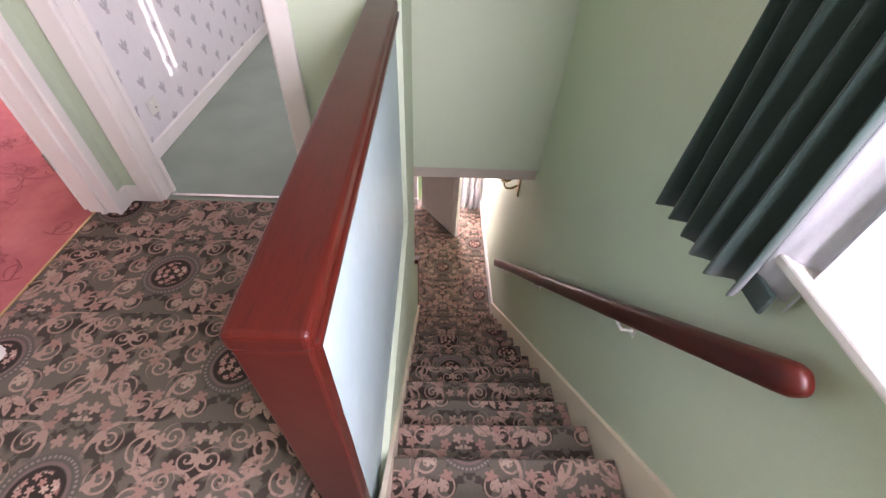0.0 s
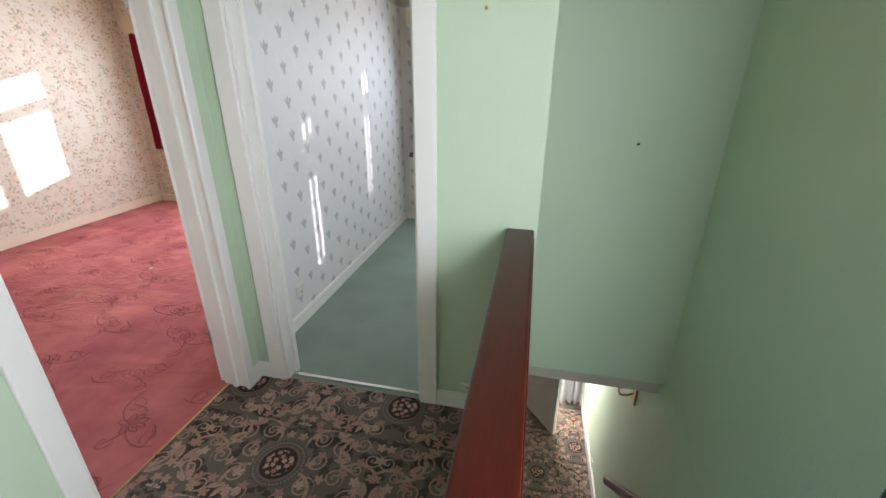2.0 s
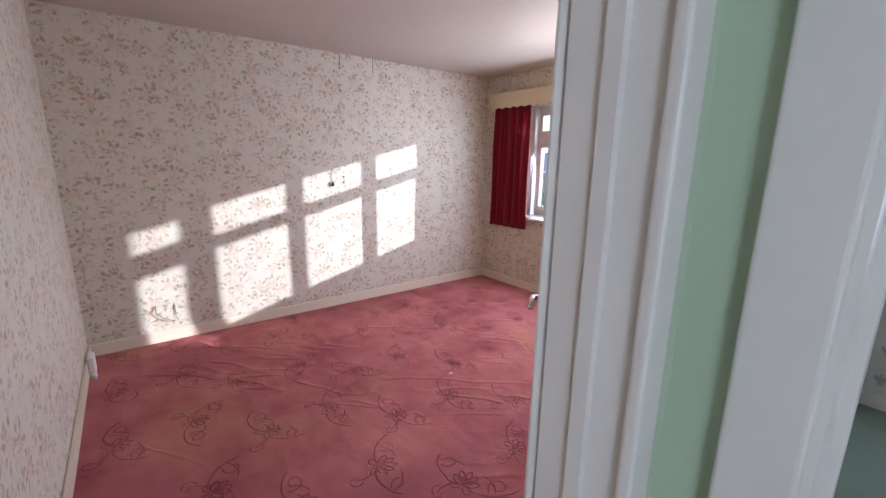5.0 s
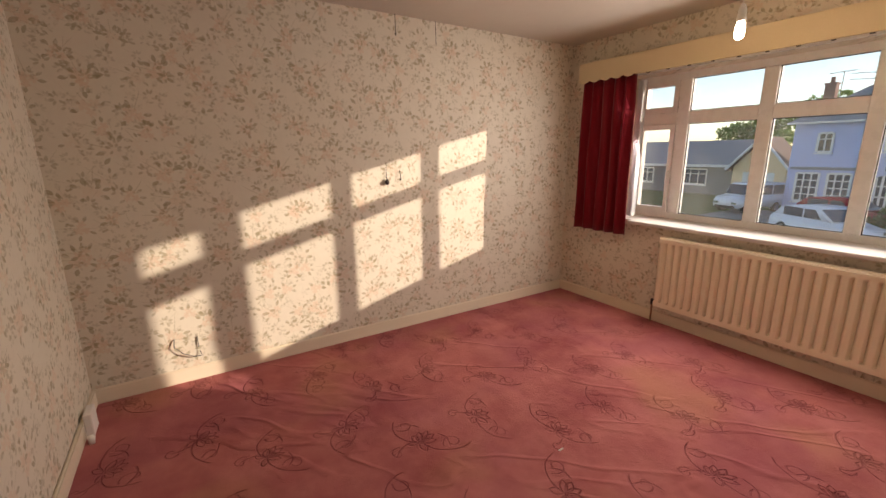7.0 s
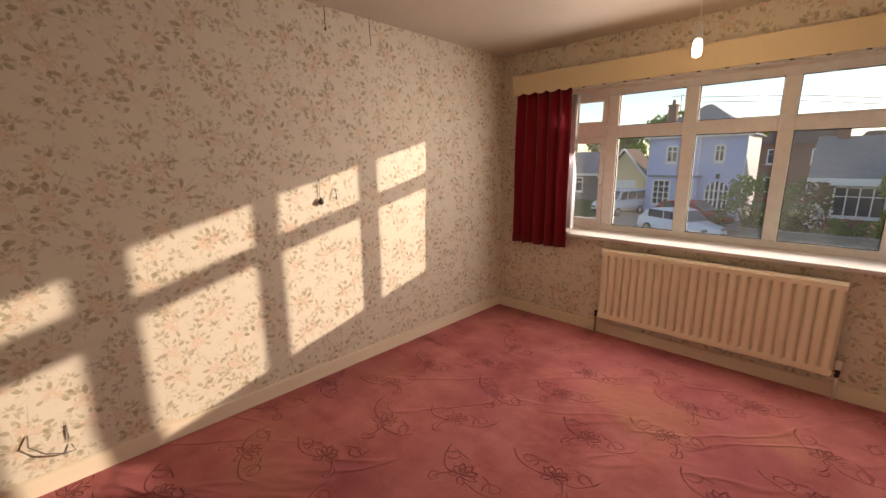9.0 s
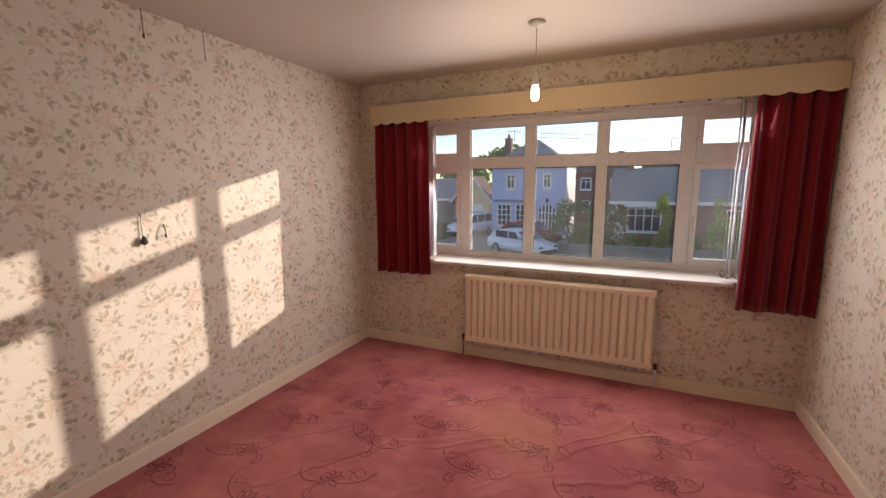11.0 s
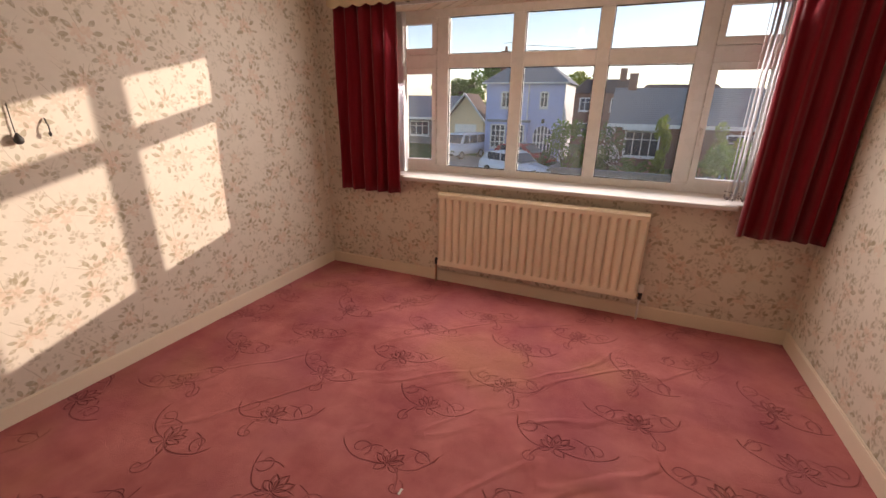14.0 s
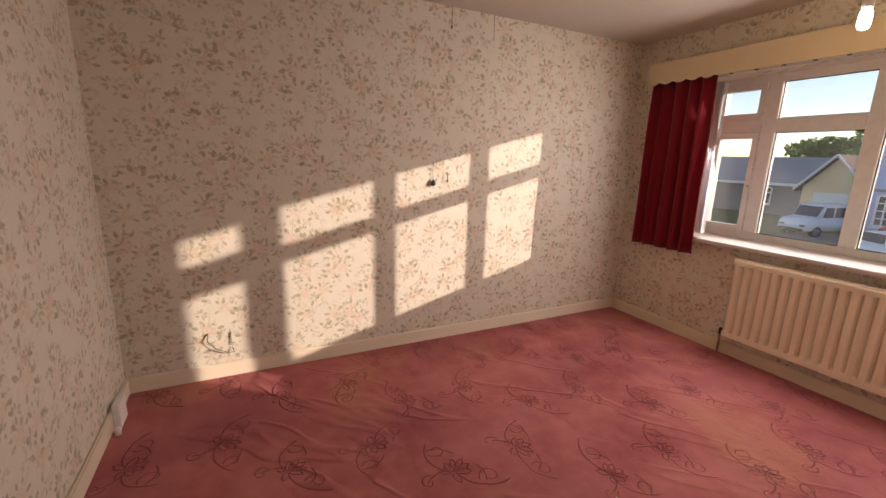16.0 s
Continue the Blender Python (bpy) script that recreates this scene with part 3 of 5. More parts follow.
structure("wall_hall_front", boxes((-2.4, -0.11, 4.88, 5.0, HALL, -0.18), (-0.11, 0.83, 4.88, 5.0, -0.45, -0.18), (0.75, 0.83, 4.88, 5.0, HALL, -0.45)), M_WHITE, "white painted hall wall with the front door opening", "wall")
structure("wall_hall_west", boxes((-2.5, -2.4, 1.0, 5.0, HALL, -0.18)), M_FLORAL, "papered hall wall", "wall")
structure("wall_hall_back", boxes((-2.4, -0.10, 1.0, 1.1, HALL, -0.18)), M_FLORAL, "papered hall wall", "wall")

# stairs: one carpeted step each
stairs = thing("staircase", (0.4, 0.42, HALL), "steep staircase covered in brown patterned carpet", "stairs")
RISE, GOING, FIRST = 0.19, 0.1965, 0.42
for i in range(1, 13):
    y0, z0 = FIRST + GOING * (i - 1), -RISE * i
    bm = prism([(y0 - 0.03, z0 - 0.19), (y0 + GOING - 0.012, z0 - 0.19), (y0 + GOING - 0.006, z0 - 0.03), (y0 + GOING + 0.012, z0 - 0.022), (y0 + GOING + 0.014, z0 - 0.008), (y0 + GOING + 0.004, z0), (y0 - 0.03, z0)], "x", LX, RX - 0.025)
    part("step", bm, M_CARPET, stairs)
part("step", prism([(0.30, -0.19), (0.405, -0.19), (0.408, -0.03), (0.43, -0.022), (0.432, -0.008), (0.424, 0.001), (0.30, 0.001)], "x", LX, RX - 0.025), M_CARPET, stairs)
sl = RISE / GOING
part("stringer", prism([(0.30, 0.12), (0.42, 0.12), (3.0, 0.12 - sl * 2.58 + 0.02), (3.0, HALL), (2.75, HALL), (0.30, -0.10)], "x", RX - 0.022, RX - 0.001), M_CREAM, stairs, "cream painted stair string")
part("stringer", prism([(0.42, 0.06), (3.0, 0.06 - sl * 2.58), (3.0, HALL), (2.75, HALL), (0.42, -0.2)], "x", LX + 0.001, LX + 0.018), M_CREAM, stairs, "cream painted stair string")


# paper border under the small room's ceiling, cut in shallow scallops
def border_paper():
    g = Mat("border_wallpaper", 0.6, spec=0.4)
    x, y, z = g.xyz()
    col = g.mix(g.noise(9, 4, stretch=(1.0, 1.0, 2.5)), (0.36, 0.33, 0.30), (0.56, 0.52, 0.48))
    for h, w in ((2.385, 0.006), (2.262, 0.004), (2.248, 0.003)):
        col = g.mix((z - h).abs().less(w, 0.002) * 0.6, col, (0.22, 0.20, 0.19))
    fx, fy, r1, r2 = g.cells(x + y, z, 11.0, 0.7)
    col = g.mix(g.flower(fx, fy, 0, 0, 0.024, 5) * 0.35, col, g.mix(r1, (0.42, 0.30, 0.28), (0.60, 0.55, 0.50)))
    g.colour(col).bump(g.noise(200, 2), 0.2, 0.002)
    return g.m


M_BORDER = border_paper()
for nm, ax, w0, w1, a0, a1 in (("trim_border_side", "x", -1.5298, -1.5275, 1.935, 4.757), ("trim_border_window", "y", 4.7575, 4.7598, -1.527, 0.829)):
    n = int((a1 - a0) / 0.012)
    low = [(a0 + (a1 - a0) * i / n, 2.232 - 0.014 * abs(math.sin((a1 - a0) * i / n / 0.12 * math.pi))) for i in range(n + 1)]
    structure(nm, prism([(a0, H - 0.002)] + low + [(a1, H - 0.002)], ax, w0, w1), M_BORDER, "grey floral wallpaper border below the ceiling", "wallpaper border")


def skirting(name, runs, mat=M_WHITE, h=0.092, label="white painted skirting board"):
    bm = bmesh.new()
    for x0, x1, y0, y1 in runs:
        r = box(bm, x0, x1, y0, y1, 0, h)
        bmesh.ops.bevel(bm, geom=list({e for w in r for e in w.link_edges if min(a.co.z for a in e.verts) > 0.05}), offset=0.006, segments=2, affect="EDGES")
    return structure(name, bm, mat, label, "baseboard")


skirting("baseboard_pink_room", [(-5.055, -5.036, 0.83, 4.76), (-5.036, -1.62, 4.742, 4.76), (-1.638, -1.62, 2.0, 4.742), (-5.036, -1.62, 0.83, 0.849), (-1.638, -1.62, 0.849, D0 - 0.05)], M_CREAM, label="cream painted skirting board")
skirting("baseboard_small_room", [(-1.53, -1.512, 1.93, 4.76), (-1.512, 0.83, 4.742, 4.76)])
skirting("baseboard_landing", [(-1.48, -1.40, 1.812, 1.83), (-0.45, -0.145, 1.812, 1.83), (-1.48, -1.462, -1.5, 0.835), (-1.48, -1.462, 1.752, 1.812)])
for nm, rows in (("baseboard_hall", [(RX - 0.02, RX, 3.0, 4.88), (-2.4, -0.11, 4.86, 4.88)]),):
    bm = bmesh.new()
    for x0, x1, y0, y1 in rows:
        box(bm, x0, x1, y0, y1, HALL, HALL + 0.11)
    structure(nm, bm, M_WHITE, "white painted skirting board", "baseboard")

# door linings and architraves
structure("trim_pink_door", boxes((-1.625, -1.475, D0, 0.93, 0, DH), (-1.625, -1.475, 1.712, D1, 0, DH), (-1.625, -1.475, D0, D1, DH - 0.025, DH),
                                  (-1.56, -1.535, 0.93, 0.944, 0, DH - 0.025), (-1.56, -1.535, 1.698, 1.712, 0, DH - 0.025)), M_WHITE, "white painted door lining", "door frame")
for nm, a, b in (("trim_pink_architrave_left", 0.84, 0.915), ("trim_pink_architrave_right", 1.695, 1.752)):
    structure(nm, soft_box(-1.478, -1.456, a, b, 0, 2.07, 0.007, 3), M_WHITE, "white painted architrave", "door frame")
structure("trim_pink_architrave_inside", boxes((-1.64, -1.622, 0.85, 0.915, 0, 2.07)), M_WHITE, "white painted architrave", "door frame")
structure("trim_small_door", boxes((O0, -1.30, 1.826, 1.934, 0, DH), (-0.55, O1, 1.826, 1.934, 0, DH), (O0, O1, 1.826, 1.934, DH - 0.025, DH),
                                   (-1.30, -1.287, 1.89, 1.915, 0, DH - 0.025), (-0.563, -0.55, 1.89, 1.915, 0, DH - 0.025)), M_WHITE, "white painted door lining", "door frame")
for nm, a, b in (("trim_small_architrave_left", -1.40, -1.31), ("trim_small_architrave_right", -0.54, -0.45)):
    structure(nm, soft_box(a, b, 1.806, 1.829, 0, 2.07, 0.007, 3), M_WHITE, "white painted architrave", "door frame")
structure("trim_threshold_pink", soft_box(-1.606, -1.594, 0.93, 1.712, 0, 0.006, 0.002, 1), M_BRASS, "thin brass carpet strip", "carpet strip")
structure("trim_threshold_small", soft_box(-1.30, -0.55, 1.862, 1.882, -0.002, 0.006, 0.002, 1), M_CHROME, "thin metal carpet strip", "carpet strip")


def room_door(name, label, hinge, way, side, flat=False):
    """A panelled door leaf that runs from its hinge along way; its lever stands out on the given side."""
    d = thing(name, (*hinge, 0.008), label, "door", kind="structure")
    w = Vector((*way, 0)).normalized()
    n = Vector((-w.y, w.x, 0)) * side
    base = Vector((*hinge, 0))

    def swing(bm):
        for q in bm.verts:
            p = base + w * q.co.x + n * q.co.y
            q.co = Vector((p.x, p.y, q.co.z))
        bmesh.ops.recalc_face_normals(bm, faces=bm.faces[:])
        return bm

    part("door_leaf", swing(soft_box(0, 0.76, -0.04, 0, 0.008, 2.0, 0.003, 1)), M_WHITE, d)
    if not flat:
        for z0, z1 in ((0.20, 0.92), (1.08, 1.85)):
            part("door_panel", swing(soft_box(0.12, 0.64, 0.0004, 0.006, z0, z1, 0.002, 1)), M_WHITE, d)
    h = part("door_handle", swing(soft_box(0.68, 0.72, 0.0005, 0.007, 0.93, 1.08, 0.002, 1)), M_CHROME, d, "lever handle on a back plate")
    part("lever", swing(tube([(0.70, 0.005, 1.03), (0.70, 0.045, 1.03), (0.685, 0.05, 1.03), (0.595, 0.048, 1.028)], [0.009, 0.009, 0.010, 0.008])), M_CHROME, h, smooth=True)
    part("lever", swing(tube([(0.70, -0.041, 1.03), (0.70, -0.085, 1.03), (0.685, -0.09, 1.03), (0.595, -0.088, 1.028)], [0.009, 0.009, 0.010, 0.008])), M_CHROME, h, smooth=True)
    for z in (0.25, 1.80):
        part("hinge", swing(tube([(-0.006, 0.0, z), (-0.006, 0.0, z + 0.09)], 0.007)), M_CHROME, d)
    return d


room_door("door_1", "white painted panel door standing open into the pink room", (-1.650, 1.715), (-0.59, 0.807), 1)
room_door("door_2", "white painted panel door standing open into the small room", (-0.545, 1.945), (0.20, 0.98), 1, True)

# ---- half wall at the stair head ----
rail = thing("stair_half_wall", (-0.10, 1.1, 0), "solid stair half wall with red mahogany capping and end post", "balustrade")
# blue of the sky reflected in the gloss is mixed into the panel colour
part("panel", boxes((-0.138, -0.08, 0.43, 1.829, 0.0, 0.945), (-0.08, -0.054, 0.43, 1.829, -0.16, 0.945)), plain("sky_tinted_panel", (0.33, 0.43, 0.44), 0.40, vary=0.05, bump=0.35, bscale=28), rail, "pale green painted panel with reflected sky blue mixed in")
part("capping", soft_box(-0.156, -0.043, 0.385, 1.829, 0.945, 0.985, 0.010, 3), M_MAHOG, rail)
part("cap_bead", soft_box(-0.060, -0.038, 0.40, 1.829, 0.925, 0.947, 0.006, 2), M_MAHOG, rail)
part("end_post", soft_box(-0.152, -0.046, 0.388, 0.43, -0.19, 0.946, 0.006, 2), M_MAHOG, rail)

# handrail on the stair wall
hr = thing("handrail", (0.76, 1.7, -0.5), "varnished dark red wooden handrail on the stair wall", "handrail")
a, b = Vector((0.765, 0.44, 0.775)), Vector((0.765, 2.955, -1.625))
d = (b - a).normalized()
up = Vector((1, 0, 0)).cross(d).normalized()
if up.z < 0:
    up = -up
bm = bmesh.new()
rings = []
N = 24
for k, (s, f) in enumerate(((0.0, 0.35), (0.012, 0.75), (0.03, 0.95), (0.07, 1.0), ((b - a).length - 0.03, 1.0), ((b - a).length, 0.7))):
    ring = []
    for j in range(N):
        t = j * math.tau / N
        cx, cy = math.copysign(abs(math.cos(t)) ** 0.7, math.cos(t)), math.copysign(abs(math.sin(t)) ** 0.7, math.sin(t))
        ring.append(bm.verts.new(a + d * s + Vector((1, 0, 0)) * cx * 0.027 * f + up * cy * 0.034 * f))
    rings.append(ring)
for p, q in zip(rings, rings[1:]):
    for j in range(N):
        bm.faces.new((p[j], p[(j + 1) % N], q[(j + 1) % N], q[j]))
bm.faces.new(rings[0]); bm.faces.new(rings[-1])
bmesh.ops.recalc_face_normals(bm, faces=bm.faces[:])
part("rail", bm, M_MAHOG, hr, smooth=True)
for s in (0.75, 2.0, 3.15):
    p = a + d * s
    part("bracket", tube([p - up * 0.03, p - up * 0.07 + Vector((0.02, 0, 0)), p - up * 0.075 + Vector((0.063, 0, 0))], 0.006), M_WHITE, hr, "white painted metal bracket", True)
    part("bracket_plate", soft_box(RX - 0.004, RX - 0.0005, (p - up * 0.075).y - 0.018, (p - up * 0.075).y + 0.018, (p - up * 0.075).z - 0.02, (p - up * 0.075).z + 0.02, 0.001, 1), M_WHITE, hr)

# cap at the stair foot wall
solo("stair_foot_rail", prism([(2.43, -1.11), (3.03, -1.69), (3.03, -1.64), (2.43, -1.06)], "x", -0.12, 0.0), M_MAHOG, "sloping red wooden capping on the low stair wall", "handrail")
solo("stair_foot_post", soft_box(-0.105, -0.022, 3.001, 3.035, HALL, -1.69, 0.005), M_MAHOG, "dark wooden post at the stair foot", "newel post")


# ---- windows ----
def window(name, label, axis_x, y0, y1, z0, z1, cols, transom, wall_y, flip=False):
    """A white casement window in a wall across y. cols: (x0, x1, sash) glass columns."""
    w = thing(name, ((y0 + y1) / 2, wall_y, z0), label, "window", kind="structure")
    f0, f1 = wall_y, wall_y + 0.065
    zt0, zt1 = transom
    part("window_frame", boxes((y0, cols[0][0] - 0.02, f0, f1, z0, z1), (cols[-1][1] + 0.02, y1, f0, f1, z0, z1),
                               (cols[0][0] - 0.02, cols[-1][1] + 0.02, f0, f1, z0, z0 + 0.055), (cols[0][0] - 0.02, cols[-1][1] + 0.02, f0, f1, z1 - 0.055, z1)), M_PVC, w)
    for (a0, a1, s0), (b0, b1, s1) in zip(cols, cols[1:]):
        part("mullion", soft_box(a1 + (0.02 if s0 else 0), b0 - (0.02 if s1 else 0), f0 - 0.001, f1 + 0.001, z0 + 0.055, z1 - 0.055, 0.005, 1), M_PVC, w)
    for x0, x1, sash in cols:
        g = 0.02 if sash else 0.0
        part("transom", soft_box(x0 - g, x1 + g, f0 + 0.001, f1 - 0.001, zt0, zt1, 0.005, 1), M_PVC, w)
        for za, zb in ((z0 + 0.055, zt0), (zt1, z1 - 0.055)):
            if sash:
                s = part("sash", boxes((x0 - 0.02, x0 + 0.018, f0 - 0.012, f1 - 0.02, za, zb), (x1 - 0.018, x1 + 0.02, f0 - 0.012, f1 - 0.02, za, zb),
                                       (x0 + 0.018, x1 - 0.018, f0 - 0.012, f1 - 0.02, za, za + 0.045), (x0 + 0.018, x1 - 0.018, f0 - 0.012, f1 - 0.02, zb - 0.04, zb)), M_PVC, w)
                if zb - za > 0.4:
                    hx = x1 + 0.004 if sash == "r" else x0 - 0.004
                    hz = (za + zb) / 2 - 0.02
                    part("catch", tube([(hx, f0 - 0.012, hz), (hx, f0 - 0.04, hz), (hx, f0 - 0.042, hz - 0.10)], [0.010, 0.008, 0.007]), M_PVC, s, smooth=True)
            if not sash:
                bd = 0.005
                part("gasket", boxes((x0, x0 + bd, f0 + 0.020, f0 + 0.027, za, zb), (x1 - bd, x1, f0 + 0.020, f0 + 0.027, za, zb),
                                     (x0 + bd, x1 - bd, f0 + 0.020, f0 + 0.027, za, za + bd), (x0 + bd, x1 - bd, f0 + 0.020, f0 + 0.027, zb - bd, zb)), M_DARK, w, "dark rubber gasket")
            p = part("pane", boxes((x0 - 0.003, x1 + 0.003, wall_y + 0.028, wall_y + 0.034, za - 0.002, zb + 0.002)), M_GLASS, w)
            p.visible_shadow = False
    return w


w = window("window_1", "wide white plastic casement window with top lights", 0, WX0, WX1, WZ0, WZ1,
           [(-4.47, -4.19, "r"), (-4.075, -3.573, ""), (-3.481, -2.985, ""), (-2.899, -2.391, ""), (-2.272, -1.95, "l")], (1.648, 1.748), 5.085)
part("window_sill", soft_box(WX0 + 0.002, WX1 - 0.002, 4.762, 5.085, 0.812, 0.842, 0.006, 2), M_SILL, w)
part("sill_nose", soft_box(-4.285, -2.05, 4.700, 4.7615, 0.812, 0.842, 0.008, 3), M_SILL, w)
w = window("window_2", "white plastic casement window in the small room", 0, SX0, SX1, SZ0, SZ1,
           [(-1.04, -0.76, "r"), (-0.63, -0.10, ""), (0.02, 0.66, "l")], (1.633, 1.80), 5.06)
part("window_sill", soft_box(SX0 + 0.002, SX1 - 0.002, 4.762, 5.06, 0.822, 0.856, 0.006, 2), M_PVC, w)
part("sill_nose", soft_box(-0.95, SX1 - 0.002, 4.690, 4.7615, 0.822, 0.856, 0.008, 3), M_PVC, w)
part("sill_end", soft_box(-1.44, -1.30, 4.66, 4.76, 0.745, 0.785, 0.004, 1), M_BROWNPL, w, "dark brown wooden batten end")

# landing window in the stair wall
w = thing("window_3", (1.0, 0.05, LZ0), "white landing window above a deep white sill", "window", kind="structure")
part("window_frame", boxes((1.0, 1.06, LY0, LY0 + 0.06, LZ0, LZ1), (1.0, 1.06, LY1 - 0.06, LY1, LZ0, LZ1), (1.0, 1.06, LY0 + 0.06, LY1 - 0.06, LZ0, LZ0 + 0.07), (1.0, 1.06, LY0 + 0.06, LY1 - 0.06, LZ1 - 0.06, LZ1)), M_PVC, w)
part("mullion", boxes((1.002, 1.058, 0.03, 0.09, LZ0 + 0.07, LZ1 - 0.06)), M_PVC, w)
for y0, y1 in ((LY0 + 0.06, 0.03), (0.09, LY1 - 0.06)):
    p = part("pane", boxes((1.026, 1.032, y0, y1, LZ0 + 0.07, LZ1 - 0.06)), M_GLASS, w)
    p.visible_shadow = False
part("window_sill", soft_box(0.79, 1.0, LY0 - 0.03, LY1 + 0.03, LZ0 - 0.028, LZ0 + 0.004, 0.010, 3), M_WHITE, w)


# ---- curtains, pelmets, blinds ----
def folds(s, n, depth, seed):
    rnd = random.Random(seed)
    ph = [rnd.uniform(-0.5, 0.5) for _ in range(6)]
    return depth * (math.sin(s * n * math.tau + ph[0] + 0.7 * math.sin(s * math.tau * 1.3 + ph[1])) + 0.28 * math.sin(s * n * 2 * math.tau + ph[2]))


def curtain_mesh(a, b, z0, z1, n, depth, normal, seed, flare=0.04, hem=0.0, rise=0.0):
    """A pleated cloth from a to b in the plan."""
    a, b, nv = Vector((*a, 0)), Vector((*b, 0)), Vector((*normal, 0))
    cols, rows = n * 12, 16
    bm = bmesh.new()
    g = []
    for j in range(rows + 1):
        f = j / rows
        line = []
        for i in range(cols + 1):
            s = i / cols
            amp = depth * (0.75 + 0.45 * (1 - f))
            wob = 0.006 * math.sin(7 * f + s * 9 + seed)
            p = a.lerp(b, s + flare * (1 - f) * (s - 0.5)) + nv * (folds(s, n, amp, seed) + wob)
            z = z0 + (z1 - z0) * f + (1 - f) * (hem * math.sin(s * n * math.tau) + rise * s)
            line.append(bm.verts.new((p.x, p.y, z)))
        g.append(line)
    for p, q in zip(g, g[1:]):
        for i in range(cols):
            bm.faces.new((p[i], p[i + 1], q[i + 1], q[i]))
    return bm


def curtain(name, label, mat, *args, lining=None, **kw):
    c = thing(name, (*args[0], args[2]), label, "curtain")
    cl = part("cloth", curtain_mesh(*args, **kw), mat, c, smooth=True)
    s = cl.modifiers.new("thickness", "SOLIDIFY")
    s.thickness, s.offset = 0.004, 0
    return c


curtain("curtain", "short red pleated curtain hanging beside the window", M_RED, (-4.845, 4.695), (-4.31, 4.695), 0.705, 2.06, 5, 0.024, (0, -1), 3)
curtain("curtain", "short red pleated curtain hanging by the corner", M_RED, (-2.035, 4.675), (-1.64, 4.675), 0.675, 2.06, 4, 0.028, (0, -1), 5, hem=0.006)
curtain("curtain", "short dark green pleated curtain at the small window", M_DKGREEN, (-1.375, 4.68), (-0.965, 4.68), 0.745, 2.07, 6, 0.022, (0, -1), 8)
c = curtain("curtain", "long-folded dark green curtain beside the landing window", M_DKGREEN, (0.765, 0.995), (0.752, 0.66), 0.72, 2.12, 5, 0.030, (-1, 0), 2, hem=0.01, rise=0.035)
ln = part("lining", curtain_mesh((0.80, 0.70), (0.815, 0.60), 0.775, 2.12, 1, 0.012, (-1, 0), 4), M_LINING, c, "pale grey curtain lining", True)
md = ln.modifiers.new("thickness", "SOLIDIFY")
md.thickness = 0.003
part("turned_hem", soft_box(0.785, 0.797, 0.615, 0.72, 0.742, 0.80, 0.004, 2), M_DKGREEN, c, "turned corner of the green hem")


def pelmet(name, label, x0, x1, y, z0, z1, scallops, wall, depth=0.10):
    """A fabric-covered board whose lower edge is scalloped over the given stretches."""
    p = thing(name, ((x0 + x1) / 2, y, z0), label, "pelmet")
    pts = [(x0, z1), (x1, z1)]
    low = []
    x = x0
    while x <= x1 + 1e-6:
        dz = 0.0
        for a, b, n in scallops:
            if a <= x <= b:
                dz = 0.020 * abs(math.sin((x - a) / (b - a) * math.pi * n)) - 0.012
        low.append((x, z0 - dz))
        x += (x1 - x0) / 240
    bm = prism(pts + low[::-1], "y", y, y + 0.012)
    part("front_board", bm, M_PELMET, p)
    part("top_board", boxes((x0, x1, y + 0.012, wall, z1 - 0.012, z1)), M_PELMET, p)
    part("end_board", boxes((x0, x0 + 0.012, y + 0.012, wall, z0 + 0.01, z1 - 0.012)), M_PELMET, p)
    return p


p = pelmet("pelmet", "long cream pelmet with scalloped ends above the window", -4.855, -1.622, 4.635, 2.030, 2.190, ((-4.855, -4.30, 5), (-2.02, -1.622, 3)), 4.759)
for i in range(14):
    x = -4.20 + i * 0.158
    part("hook", boxes((x, x + 0.022, 4.640, 4.652, 2.024, 2.0295)), M_DARK, p, "small dark curtain hook")
pelmet("pelmet", "cream scalloped pelmet above the small room window", -1.425, 0.80, 4.62, 2.035, 2.175, ((-1.425, 0.80, 19),), 4.759)

# curtain rail under each pelmet
solo("curtain_rail", boxes((-4.84, -1.64, 4.722, 4.735, 2.062, 2.078)), M_WHITE, "white curtain rail behind the pelmet", "curtain rail")


def slat_blind(name, label, slats, width, z0, z1, rail_box, mat=M_BLIND):
    """Hanging cloth slats. slats: (x, y, turn in degrees) each."""
    bl = thing(name, (slats[0][0], slats[0][1], z0), label, "blind")
    part("head_rail", boxes(rail_box), M_PVC, bl)
    me = to_mesh("slat", soft_box(-width / 2, width / 2, -0.0012, 0.0012, 0, z1 - z0, 0.0005, 1), mat)
    wt = to_mesh("slat_weight", soft_box(-width / 2 + 0.004, width / 2 - 0.004, -0.002, 0.002, 0.004, 0.03, 0.001, 1), M_PVC)
    for x, y, turn in slats:
        s = new("slat", me)
        s.parent = bl
        s.location = Vector((x, y, z0)) - bl.location
        s.rotation_euler = (0, 0, radians(turn))
        k = new("slat_weight", wt)
        k.parent = s
    return bl


bl = slat_blind("vertical_blind", "bunched white vertical blind slats by the window edge", [(-2.120 + i * 0.021, 4.742 - 0.002 * (i % 2), 80 + 7 * ((i * 7) % 3)) for i in range(6)], 0.055, 0.868, 2.03, (-4.38, -2.0, 4.737, 4.7595, 2.031, 2.052))
bm = bmesh.new()
rnd = random.Random(12)
for i in range(46):
    bmesh.ops.create_icosphere(bm, subdivisions=1, radius=0.004, matrix=Matrix.Translation((-2.135 + rnd.random() * 0.13, 4.735 + rnd.uniform(-0.03, 0.02), 0.872 + 0.05 * rnd.random() ** 1.5)))
part("bead_chain", bm, M_DARK, bl, "dark bead chain gathered at the slat bottoms")
